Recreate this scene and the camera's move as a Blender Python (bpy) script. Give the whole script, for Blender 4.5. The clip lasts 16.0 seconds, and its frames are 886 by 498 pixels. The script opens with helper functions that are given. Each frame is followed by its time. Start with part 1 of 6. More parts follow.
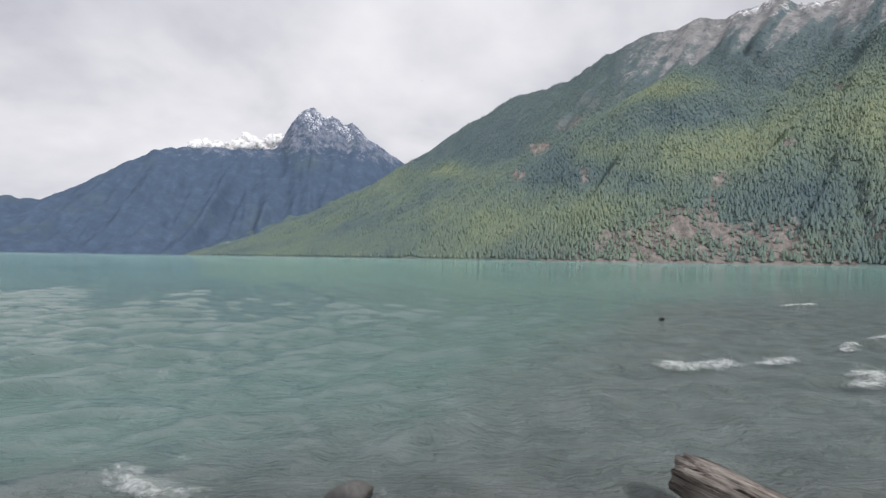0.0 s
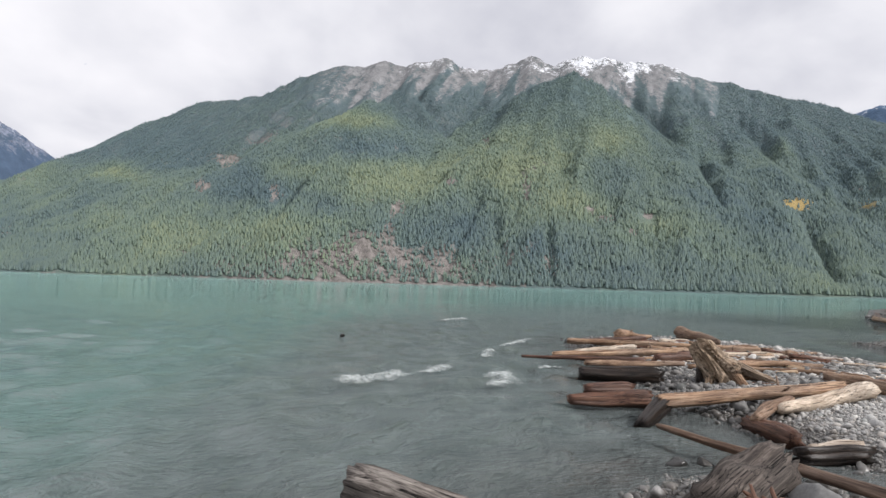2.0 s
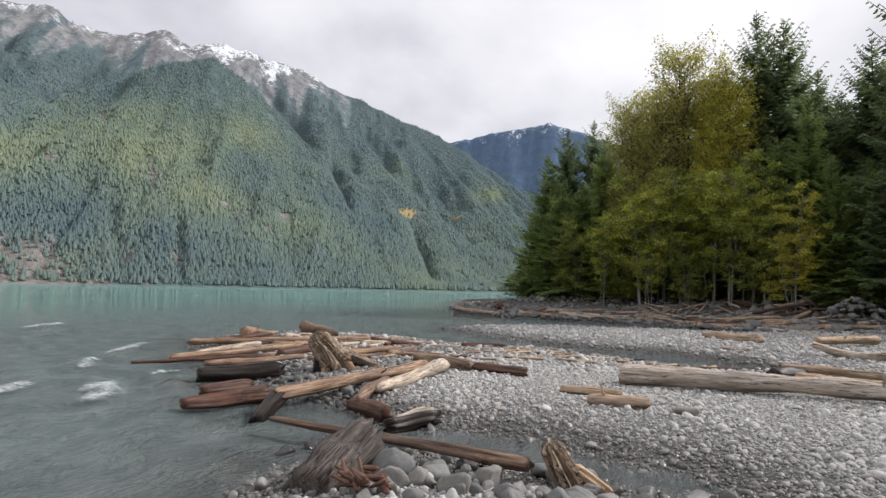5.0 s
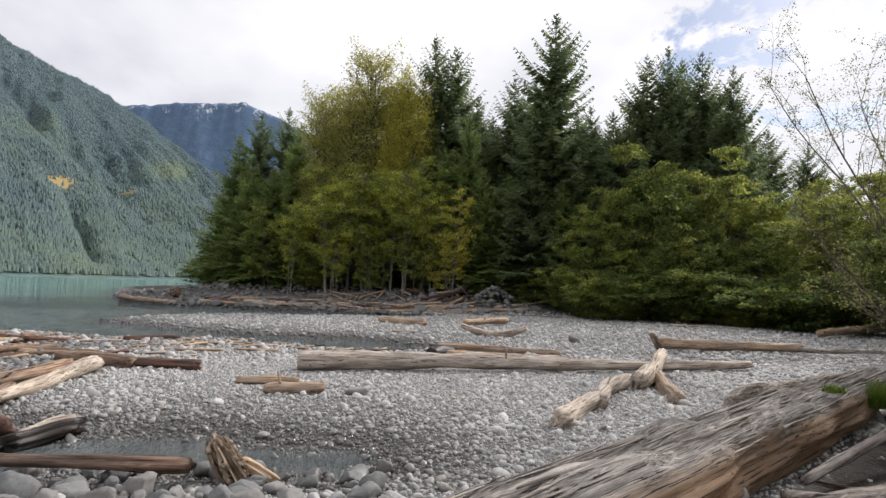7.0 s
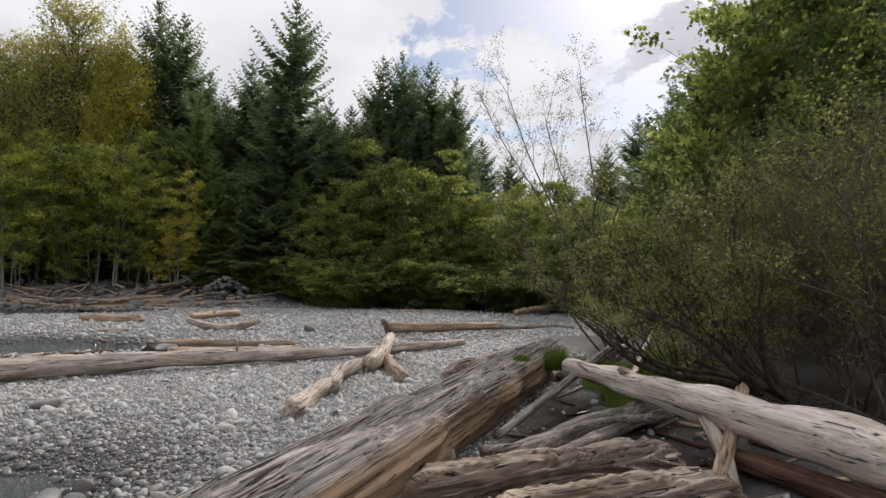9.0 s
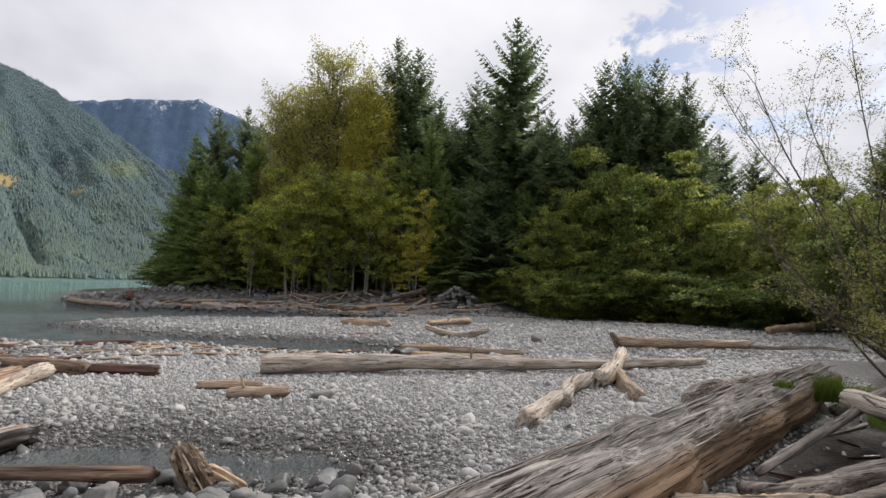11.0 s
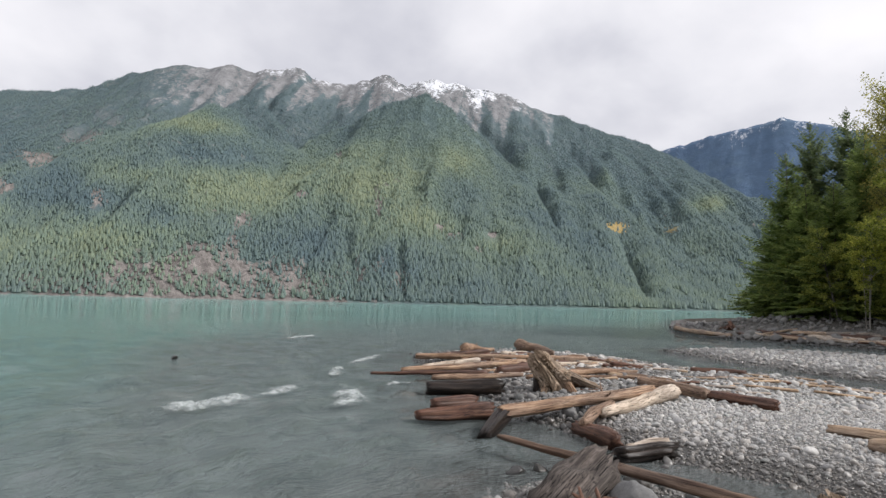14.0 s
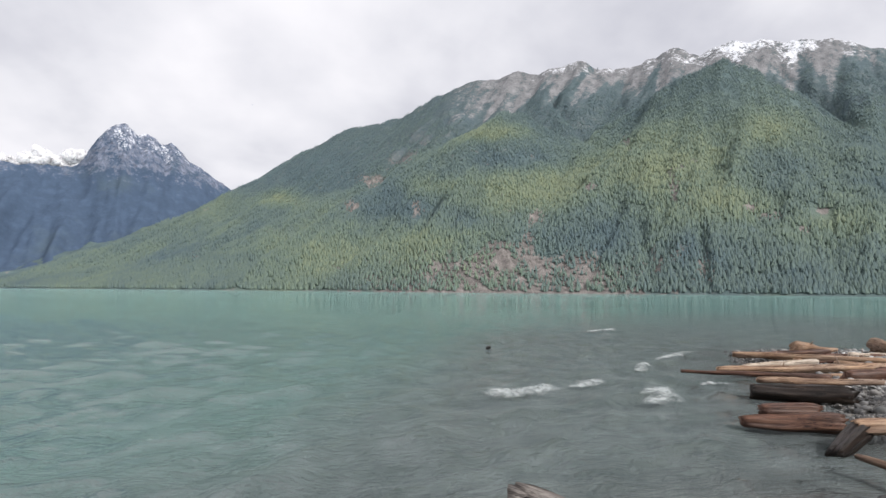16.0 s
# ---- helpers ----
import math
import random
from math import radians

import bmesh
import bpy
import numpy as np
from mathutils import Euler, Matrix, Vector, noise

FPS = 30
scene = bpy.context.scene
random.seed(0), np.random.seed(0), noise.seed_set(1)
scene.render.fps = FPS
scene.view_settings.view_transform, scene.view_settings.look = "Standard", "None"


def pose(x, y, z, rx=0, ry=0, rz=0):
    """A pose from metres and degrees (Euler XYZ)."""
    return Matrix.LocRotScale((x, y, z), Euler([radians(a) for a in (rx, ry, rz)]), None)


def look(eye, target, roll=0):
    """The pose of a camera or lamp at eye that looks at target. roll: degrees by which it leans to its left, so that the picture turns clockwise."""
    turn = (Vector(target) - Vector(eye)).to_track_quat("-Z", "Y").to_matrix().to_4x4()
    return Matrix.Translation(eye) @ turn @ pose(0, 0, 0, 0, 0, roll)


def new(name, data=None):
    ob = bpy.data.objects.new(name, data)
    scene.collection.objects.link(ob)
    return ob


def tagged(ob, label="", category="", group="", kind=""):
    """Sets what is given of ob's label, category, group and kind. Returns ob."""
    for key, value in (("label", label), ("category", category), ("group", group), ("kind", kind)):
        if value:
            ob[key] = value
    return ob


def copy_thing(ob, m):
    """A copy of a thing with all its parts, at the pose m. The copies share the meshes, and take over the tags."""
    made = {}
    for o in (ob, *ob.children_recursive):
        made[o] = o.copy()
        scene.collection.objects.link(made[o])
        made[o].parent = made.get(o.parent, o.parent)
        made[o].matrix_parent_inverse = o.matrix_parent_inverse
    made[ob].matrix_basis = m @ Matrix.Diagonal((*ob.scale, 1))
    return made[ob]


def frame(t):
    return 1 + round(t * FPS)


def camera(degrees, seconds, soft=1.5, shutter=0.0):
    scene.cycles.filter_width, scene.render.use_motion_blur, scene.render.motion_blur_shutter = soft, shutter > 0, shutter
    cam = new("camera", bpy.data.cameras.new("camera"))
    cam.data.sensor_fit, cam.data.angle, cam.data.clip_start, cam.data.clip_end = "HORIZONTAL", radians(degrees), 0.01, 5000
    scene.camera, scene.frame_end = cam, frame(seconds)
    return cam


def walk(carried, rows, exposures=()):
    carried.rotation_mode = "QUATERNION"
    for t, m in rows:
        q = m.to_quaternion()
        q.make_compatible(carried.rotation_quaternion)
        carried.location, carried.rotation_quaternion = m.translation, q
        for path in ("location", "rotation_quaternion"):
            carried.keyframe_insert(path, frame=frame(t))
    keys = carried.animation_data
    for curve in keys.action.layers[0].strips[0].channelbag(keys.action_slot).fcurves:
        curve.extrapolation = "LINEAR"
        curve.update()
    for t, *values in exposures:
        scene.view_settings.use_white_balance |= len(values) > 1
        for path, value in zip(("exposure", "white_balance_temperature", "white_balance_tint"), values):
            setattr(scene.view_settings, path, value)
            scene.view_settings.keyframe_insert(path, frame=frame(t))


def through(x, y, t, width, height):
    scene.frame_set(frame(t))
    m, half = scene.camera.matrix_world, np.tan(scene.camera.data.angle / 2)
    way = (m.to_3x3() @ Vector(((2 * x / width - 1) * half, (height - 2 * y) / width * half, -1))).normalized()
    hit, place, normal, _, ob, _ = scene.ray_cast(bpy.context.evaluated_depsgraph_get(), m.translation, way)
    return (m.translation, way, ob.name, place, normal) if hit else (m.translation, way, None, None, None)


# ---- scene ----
cam = camera(76.28, 16.0)
# seconds, eye (x, y, z), yaw, pitch, roll
PATH = [
    (0, 0.057, -0.116, 1.896, -0.00, 0.98, -0.89),
    (0.5, 0.062, -0.110, 1.897, -9.28, 1.02, -1.11),
    (1, 0.079, -0.042, 1.880, -18.33, 1.80, -2.27),
    (1.5, 0.090, -0.039, 1.885, -24.71, 3.52, -2.02),
    (2, 0.113, -0.061, 1.881, -31.01, 3.59, -1.75),
    (2.5, 0.121, -0.098, 1.890, -37.73, 3.36, -1.59),
    (3, 0.152, -0.096, 1.882, -44.33, 3.96, -1.64),
    (3.5, 0.170, -0.108, 1.880, -50.16, 4.42, -1.39),
    (6, 0.262, -0.280, 1.878, -81.52, 3.98, -2.09),
    (6.5, 0.279, -0.280, 1.875, -90.28, 4.04, -2.52),
    (7, 0.280, -0.335, 1.889, -97.63, 3.76, -1.66),
    (7.5, 0.227, -0.405, 1.900, -106.70, 3.80, -1.08),
    (8, 0.176, -0.403, 1.880, -114.71, 3.68, -1.28),
    (8.2, 0.208, -0.398, 1.863, -117.30, 3.21, -0.84),
    (8.7, 0.215, -0.385, 1.870, -122.30, 3.20, -0.80),
    (9.15, 0.220, -0.360, 1.885, -123.90, 3.30, -0.80),
    (9.7, 0.226, -0.330, 1.900, -121.60, 3.60, -0.90),
    (10.3, 0.232, -0.299, 1.911, -115.90, 3.89, -1.10),
    (10.5, 0.239, -0.288, 1.901, -112.38, 4.31, -1.67),
    (11, 0.250, -0.259, 1.903, -101.49, 3.93, -1.32),
    (11.5, 0.287, -0.196, 1.895, -92.04, 4.62, -2.11),
    (12, 0.290, -0.150, 1.894, -81.84, 4.66, -1.41),
    (12.5, 0.249, -0.112, 1.899, -71.48, 4.96, -1.00),
    (13, 0.277, -0.032, 1.888, -62.38, 4.99, -0.93),
    (13.5, 0.260, -0.008, 1.896, -53.90, 5.57, -0.88),
    (14, 0.168, -0.025, 1.903, -46.03, 5.56, -1.38),
    (14.5, 0.141, -0.002, 1.895, -40.30, 5.42, -1.68),
    (15, 0.104, -0.019, 1.902, -33.49, 5.16, -0.82),
    (15.5, 0.068, -0.018, 1.922, -25.66, 4.88, -0.75),
    (16, 0.021, -0.026, 1.941, -16.80, 4.34, -0.53),
]
EXPOSURES = [(0, -0.05, 6400, 12.5), (1, 0.16, 6400, 12.5), (2.5, 0.12, 6400, 12.5), (3.5, 0.12, 6400, 12.5), (6, 0.16, 6400, 12.5), (7.5, 0.21, 6400, 12.5), (8.2, 0.03, 6400, 12.5), (10.5, -0.03, 6400, 12.5), (11, 0.04, 6400, 12.5), (12, 0.22, 6400, 12.5), (13.5, 0.14, 6400, 12.5), (14.5, 0.09, 6400, 12.5), (16, 0.11, 6400, 12.5)]
walk(cam, [(t, pose(x, y, z, 90 + pitch, roll, yaw)) for t, x, y, z, yaw, pitch, roll in PATH], EXPOSURES)

# ---- world, sun ----
SUN_BEARING, SUN_HEIGHT = -148.0, 38.0
world = bpy.data.worlds.new("sky")
scene.world = world
world.use_nodes = True
wn, wl = world.node_tree.nodes, world.node_tree.links
wn.clear()


def wnode(kind, **values):
    n = wn.new(kind)
    for k, v in values.items():
        n.inputs[k].default_value = v
    return n


def wmath(op, a, b=None):
    n = wn.new("ShaderNodeMath")
    n.operation = op
    for i, v in enumerate((a, b)):
        if v is None:
            continue
        if isinstance(v, (int, float)):
            n.inputs[i].default_value = v
        else:
            wl.new(v, n.inputs[i])
    return n.outputs[0]


def wramp(fac, stops):
    n = wn.new("ShaderNodeValToRGB")
    el = n.color_ramp.elements
    while len(el) < len(stops):
        el.new(0.5)
    for e, (p, c) in zip(el, stops):
        e.position, e.color = p, (*c, 1)
    wl.new(fac, n.inputs[0])
    return n.outputs[0]


sky = wn.new("ShaderNodeTexSky")
sky.sky_type = "NISHITA"
sky.sun_disc = False
sky.sun_elevation, sky.sun_rotation = radians(SUN_HEIGHT), radians(-SUN_BEARING)
sky_dim = wn.new("ShaderNodeVectorMath")
sky_dim.operation = "SCALE"
sky_dim.inputs["Scale"].default_value = 0.095
wl.new(sky.outputs[0], sky_dim.inputs[0])
coord = wn.new("ShaderNodeTexCoord")
split = wn.new("ShaderNodeSeparateXYZ")
wl.new(coord.outputs["Generated"], split.inputs[0])
# clouds lie on a flat layer: direction divided by its height
def cloud_layer(offset):
    low = wmath("ADD", wmath("MAXIMUM", split.outputs[2], 0.0), offset)
    layer = wn.new("ShaderNodeCombineXYZ")
    wl.new(wmath("DIVIDE", split.outputs[0], low), layer.inputs[0])
    wl.new(wmath("DIVIDE", split.outputs[1], low), layer.inputs[1])
    return layer.outputs[0]


flat, flat_low = cloud_layer(0.42), cloud_layer(0.22)
puffs = wnode("ShaderNodeTexNoise", Scale=3.0, Detail=11.0, Roughness=0.62, Distortion=0.3)
wl.new(flat_low, puffs.inputs["Vector"])
masses = wnode("ShaderNodeTexNoise", Scale=0.9, Detail=9.0, Roughness=0.55, Distortion=0.4)
wl.new(flat_low, masses.inputs["Vector"])
big = wnode("ShaderNodeTexNoise", Scale=1.5, Detail=5.0, Roughness=0.47, Distortion=0.25)
wl.new(flat, big.inputs["Vector"])
fine = wnode("ShaderNodeTexNoise", Scale=4.6, Detail=9.0, Roughness=0.52, Distortion=0.15)
wl.new(flat, fine.inputs["Vector"])
# the cover is broken towards the south-east
gap = wn.new("ShaderNodeVectorMath")
gap.operation = "DOT_PRODUCT"
wl.new(coord.outputs["Generated"], gap.inputs[0])
gap.inputs[1].default_value = (0.567, -0.630, 0.530)
open_part = wmath("MAXIMUM", wmath("SUBTRACT", gap.outputs["Value"], 0.74), 0.0)
open_sky = wmath("MULTIPLY", wmath("MULTIPLY", open_part, open_part), 6.5)
lumps = wmath("ADD", wmath("MULTIPLY", wmath("SUBTRACT", puffs.outputs[0], 0.5), 1.5), wmath("MULTIPLY", wmath("SUBTRACT", masses.outputs[0], 0.5), 0.5))
cover = wmath("SUBTRACT", wmath("ADD", lumps, 0.70), open_sky)
mask = wramp(cover, [(0.285, (0, 0, 0)), (0.36, (1, 1, 1))])
shade = wramp(wmath("ADD", wmath("MULTIPLY", big.outputs[0], 0.78), wmath("MULTIPLY", fine.outputs[0], 0.22)),
              [(0.36, (0.57, 0.58, 0.63)), (0.47, (0.76, 0.765, 0.795)), (0.58, (0.90, 0.895, 0.91)), (0.68, (0.98, 0.97, 0.97))])
mix = wn.new("ShaderNodeMix")
mix.data_type = "RGBA"
wl.new(mask, mix.inputs[0])
wl.new(sky_dim.outputs[0], mix.inputs[6])
wl.new(shade, mix.inputs[7])
back = wn.new("ShaderNodeBackground")
back.inputs[1].default_value = 1.0
wl.new(mix.outputs[2], back.inputs[0])
out = wn.new("ShaderNodeOutputWorld")
wl.new(back.outputs[0], out.inputs[0])

sun = new("sun", bpy.data.lights.new("sun", "SUN"))
sun.data.energy, sun.data.angle, sun.data.color = 3.3, radians(7), (1.0, 0.97, 0.93)
sb, sh = radians(SUN_BEARING), radians(SUN_HEIGHT)
sun.matrix_world = look((-math.sin(sb) * 50 * math.cos(sh), math.cos(sb) * 50 * math.cos(sh), 50 * math.sin(sh)), (0, 0, 0))


# ---- materials ----
class Mat:
    """A principled material and short ways to wire it."""

    def __init__(self, name, rough=0.8, spec=0.3):
        self.m = bpy.data.materials.new(name)
        self.m.use_nodes = True
        self.n, self.l = self.m.node_tree.nodes, self.m.node_tree.links
        self.b = self.n["Principled BSDF"]
        self.b.inputs["Roughness"].default_value = rough
        self.b.inputs["Specular IOR Level"].default_value = spec

    def put(self, v, socket):
        if isinstance(v, (int, float)):
            socket.default_value = v
        elif isinstance(v, tuple):
            socket.default_value = (*v, 1) if len(v) == 3 and len(socket.default_value) == 4 else v
        else:
            self.l.new(v, socket)

    def coord(self, kind="Object", scale=(1, 1, 1)):
        c = self.n.new("ShaderNodeTexCoord")
        m = self.n.new("ShaderNodeMapping")
        m.inputs["Scale"].default_value = scale
        self.l.new(c.outputs[kind], m.inputs[0])
        return m.outputs[0]

    def noise(self, vec, scale, detail=4.0, rough=0.55, warp=0.0):
        n = self.n.new("ShaderNodeTexNoise")
        n.inputs["Scale"].default_value, n.inputs["Detail"].default_value = scale, detail
        n.inputs["Roughness"].default_value, n.inputs["Distortion"].default_value = rough, warp
        self.l.new(vec, n.inputs["Vector"])
        return n.outputs[0]

    def voronoi(self, vec, scale, out="Distance", feature="F1"):
        n = self.n.new("ShaderNodeTexVoronoi")
        n.feature = feature
        n.inputs["Scale"].default_value = scale
        self.l.new(vec, n.inputs["Vector"])
        return n.outputs[out]

    def ramp(self, fac, *stops):
        n = self.n.new("ShaderNodeValToRGB")
        el = n.color_ramp.elements
        while len(el) < len(stops):
            el.new(0.5)
        for e, (p, c) in zip(el, stops):
            e.position = p
            e.color = (c, c, c, 1) if isinstance(c, (int, float)) else (*c, 1)
        self.l.new(fac, n.inputs[0])
        return n.outputs[0]

    def mix(self, fac, a, b, blend="MIX"):
        n = self.n.new("ShaderNodeMix")
        n.data_type, n.blend_type = "RGBA", blend
        self.put(fac, n.inputs[0])
        self.put(a, n.inputs[6])
        self.put(b, n.inputs[7])
        return n.outputs[2]

    def math(self, op, a, b=0.0, clamp=False):
        n = self.n.new("ShaderNodeMath")
        n.operation, n.use_clamp = op, clamp
        self.put(a, n.inputs[0])
        self.put(b, n.inputs[1])
        return n.outputs[0]

    def random(self):
        """A number for each loose piece of a mesh and each object."""
        g = self.n.new("ShaderNodeNewGeometry")
        o = self.n.new("ShaderNodeObjectInfo")
        return self.math("FRACT", self.math("ADD", g.outputs["Random Per Island"], o.outputs["Random"]))

    def object_random(self):
        return self.n.new("ShaderNodeObjectInfo").outputs["Random"]

    def attribute(self, name):
        a = self.n.new("ShaderNodeAttribute")
        a.attribute_name = name
        return a.outputs["Fac"]

    def place(self):
        """Where the point lies, as x, y, z."""
        g = self.n.new("ShaderNodeNewGeometry")
        s = self.n.new("ShaderNodeSeparateXYZ")
        self.l.new(g.outputs["Position"], s.inputs[0])
        return g.outputs["Position"], s.outputs

    def slope(self):
        g = self.n.new("ShaderNodeNewGeometry")
        s = self.n.new("ShaderNodeSeparateXYZ")
        self.l.new(g.outputs["Normal"], s.inputs[0])
        return s.outputs[2]

    def bump(self, height, strength, distance):
        n = self.n.new("ShaderNodeBump")
        n.inputs["Strength"].default_value = strength
        self.put(distance, n.inputs["Distance"])
        self.l.new(height, n.inputs["Height"])
        self.l.new(n.outputs[0], self.b.inputs["Normal"])

    def color(self, c):
        self.put(c, self.b.inputs["Base Color"])

    def rough(self, r):
        self.put(r, self.b.inputs["Roughness"])


def wood(name, dark, mid, light, rough=0.8, grain=26.0, relief=0.014, stained=0.55, flank=None):
    """Driftwood: grain runs along the local x axis."""
    k = Mat(name, rough, 0.25)
    along = k.coord("Object", (0.9, grain, grain))
    g = k.noise(along, 1.0, 6, 0.62, 0.5)
    hair = k.noise(k.coord("Object", (4.0, grain * 4, grain * 4)), 1.0, 4, 0.6, 0.3)
    g = k.math("ADD", k.math("MULTIPLY", g, 0.6), k.math("MULTIPLY", hair, 0.4))
    stain = k.noise(k.coord("Object", (1.2, 3.0, 3.0)), 1.3, 4, 0.6)
    c = k.ramp(g, (0.39, dark), (0.50, mid), (0.61, light))
    worn = k.noise(k.coord("Object", (0.7, 2.2, 2.2)), 1.0, 4, 0.6, 0.3)
    grey = sum(mid) / 3
    c = k.mix(k.ramp(worn, (0.46, 0.0), (0.60, 0.30)), c, k.ramp(g, (0.41, (grey * 0.45,) * 3), (0.59, (grey * 1.55, grey * 1.5, grey * 1.42))))
    c = k.mix(k.ramp(stain, (0.40, 0.0), (0.62, stained)), c, dark)
    if flank:
        # bark came off later on one side: smoother, yellower wood
        side = k.n.new("ShaderNodeSeparateXYZ")
        k.l.new(k.coord(), side.inputs[0])
        edge = k.math("ADD", side.outputs[1], k.math("ADD", k.math("MULTIPLY", side.outputs[2], 0.5), k.math("MULTIPLY", k.math("SUBTRACT", stain, 0.5), 0.3)))
        c = k.mix(k.ramp(k.math("ADD", edge, 0.5), (0.28, 0.95), (0.40, 0.0)), c, k.ramp(g, (0.35, tuple(v * 0.5 for v in flank)), (0.6, flank)))
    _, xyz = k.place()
    # darker close to water level: wet wood, plus shade painted on undersides
    soaked_shade = k.ramp(k.math("ADD", xyz[2], k.math("MULTIPLY", stain, 0.12)), (0.05, 0.8), (0.17, 0.0))
    c = k.mix(soaked_shade, c, tuple(v * 0.22 for v in mid))
    tint = k.mix(k.object_random(), (1.12, 1.08, 1.02), (0.80, 0.80, 0.82))
    c = k.mix(1.0, c, tint, "MULTIPLY")
    crack = k.noise(k.coord("Object", (0.5, grain * 1.3, grain * 1.3)), 1.6, 3, 0.5, 0.8)
    slit = k.ramp(crack, (0.365, 0.0), (0.395, 1.0))
    c = k.mix(slit, tuple(v * 0.25 for v in dark), c)
    k.color(c)
    k.bump(k.math("ADD", k.math("MULTIPLY", g, 0.6), k.math("MULTIPLY", slit, 0.6)), 0.8, relief)
    return k.m


WOOD_TAN = wood("tan_driftwood", (0.17, 0.11, 0.07), (0.47, 0.34, 0.225), (0.67, 0.52, 0.375), stained=0.35)
WOOD_GREY = wood("weathered_grey_wood", (0.095, 0.08, 0.068), (0.28, 0.245, 0.215), (0.50, 0.45, 0.40))
WOOD_PALE = wood("bleached_wood", (0.22, 0.172, 0.13), (0.54, 0.46, 0.38), (0.72, 0.64, 0.55), stained=0.45)
WOOD_BROWN = wood("damp_brown_wood", (0.040, 0.020, 0.014), (0.125, 0.060, 0.040), (0.25, 0.14, 0.092), 0.5)
WOOD_DARK = wood("wet_black_wood", (0.010, 0.008, 0.007), (0.028, 0.020, 0.016), (0.07, 0.05, 0.04), 0.4)
WOOD_TRUNK = wood("splintered_grey_wood", (0.045, 0.039, 0.035), (0.215, 0.195, 0.178), (0.44, 0.41, 0.38), 0.85, 34.0, 0.02, 0.6, (0.27, 0.18, 0.11))
WOOD_BLEACH = wood("bleached_smooth_wood", (0.34, 0.285, 0.24), (0.60, 0.53, 0.475), (0.74, 0.68, 0.62), 0.75, 18.0, 0.006, 0.35)
WOOD_ROOT = wood("grooved_root_wood", (0.10, 0.070, 0.047), (0.33, 0.252, 0.180), (0.54, 0.44, 0.335), 0.8, 16.0, 0.012, 0.5)
WOOD_DAMP = wood("damp_tan_wood", (0.10, 0.055, 0.034), (0.33, 0.215, 0.140), (0.54, 0.395, 0.275), 0.65)
WOOD_RUST = wood("rusty_brown_wood", (0.07, 0.04, 0.028), (0.19, 0.12, 0.08), (0.36, 0.25, 0.175), 0.6)
WOOD_RED = wood("red_rotten_wood", (0.07, 0.034, 0.024), (0.155, 0.085, 0.06), (0.25, 0.155, 0.115))


def bark(name, dark, light):
    k = Mat(name, 0.9, 0.2)
    v = k.coord("Object", (6, 6, 1.2))
    g = k.noise(v, 2.2, 6, 0.6)
    k.color(k.ramp(g, (0.32, dark), (0.68, light)))
    k.bump(g, 0.8, 0.03)
    return k.m


BARK = bark("conifer_bark", (0.045, 0.035, 0.028), (0.14, 0.115, 0.095))
BARK_WHITE = bark("pale_alder_bark", (0.13, 0.12, 0.105), (0.36, 0.34, 0.30))
BARK_PALE = bark("alder_bark", (0.05, 0.046, 0.040), (0.15, 0.14, 0.125))
TWIG_DARK = bark("wet_willow_bark", (0.03, 0.023, 0.018), (0.11, 0.085, 0.065))
TWIG = bark("twig_bark", (0.06, 0.048, 0.037), (0.19, 0.158, 0.125))


def foliage(name, *colors, rough=0.6, through=0.35):
    k = Mat(name, rough, 0.25)
    r = k.random()
    big_patch = k.noise(k.coord("Object"), 0.9, 3)
    f = k.math("ADD", k.math("MULTIPLY", r, 0.36), k.math("MULTIPLY", k.math("ADD", k.math("MULTIPLY", k.math("SUBTRACT", big_patch, 0.5), 1.7), 0.5), 0.64))
    step = 1.0 / max(1, len(colors) - 1)
    c = k.ramp(f, *[(0.18 + 0.68 * i * step, col) for i, col in enumerate(colors)])
    k.color(c)
    t = k.n.new("ShaderNodeBsdfTranslucent")
    k.l.new(c, t.inputs[0])
    m = k.n.new("ShaderNodeMixShader")
    m.inputs[0].default_value = through
    k.l.new(k.b.outputs[0], m.inputs[1])
    k.l.new(t.outputs[0], m.inputs[2])
    k.l.new(m.outputs[0], k.n["Material Output"].inputs[0])
    return k.m


NEEDLES = foliage("fir_needles", (0.075, 0.108, 0.058), (0.165, 0.215, 0.10), (0.30, 0.35, 0.15), through=0.5)
NEEDLES_LIGHT = foliage("hemlock_needles", (0.11, 0.16, 0.053), (0.225, 0.295, 0.09), (0.37, 0.42, 0.135), through=0.55)
LEAF_GREEN = foliage("green_leaves", (0.09, 0.13, 0.03), (0.36, 0.395, 0.078), (0.74, 0.70, 0.14), through=0.6)
LEAF_YELLOW = foliage("yellowing_leaves", (0.28, 0.29, 0.06), (0.52, 0.48, 0.09), (0.72, 0.62, 0.12), through=0.6)
LEAF_MID = foliage("olive_green_leaves", (0.065, 0.095, 0.030), (0.26, 0.30, 0.070), (0.58, 0.56, 0.13), through=0.6)
LEAF_DARK = foliage("dark_green_leaves", (0.045, 0.078, 0.028), (0.14, 0.19, 0.055), (0.48, 0.50, 0.11), through=0.6)
LEAF_OLIVE = foliage("thin_olive_leaves", (0.23, 0.23, 0.075), (0.41, 0.395, 0.11), (0.60, 0.535, 0.155), through=0.6)
LEAF_WILLOW = foliage("willow_leaves", (0.095, 0.11, 0.035), (0.20, 0.21, 0.06), (0.35, 0.32, 0.10), through=0.5)
GRASS = foliage("grass_blades", (0.06, 0.10, 0.015), (0.12, 0.18, 0.025), (0.20, 0.24, 0.05))


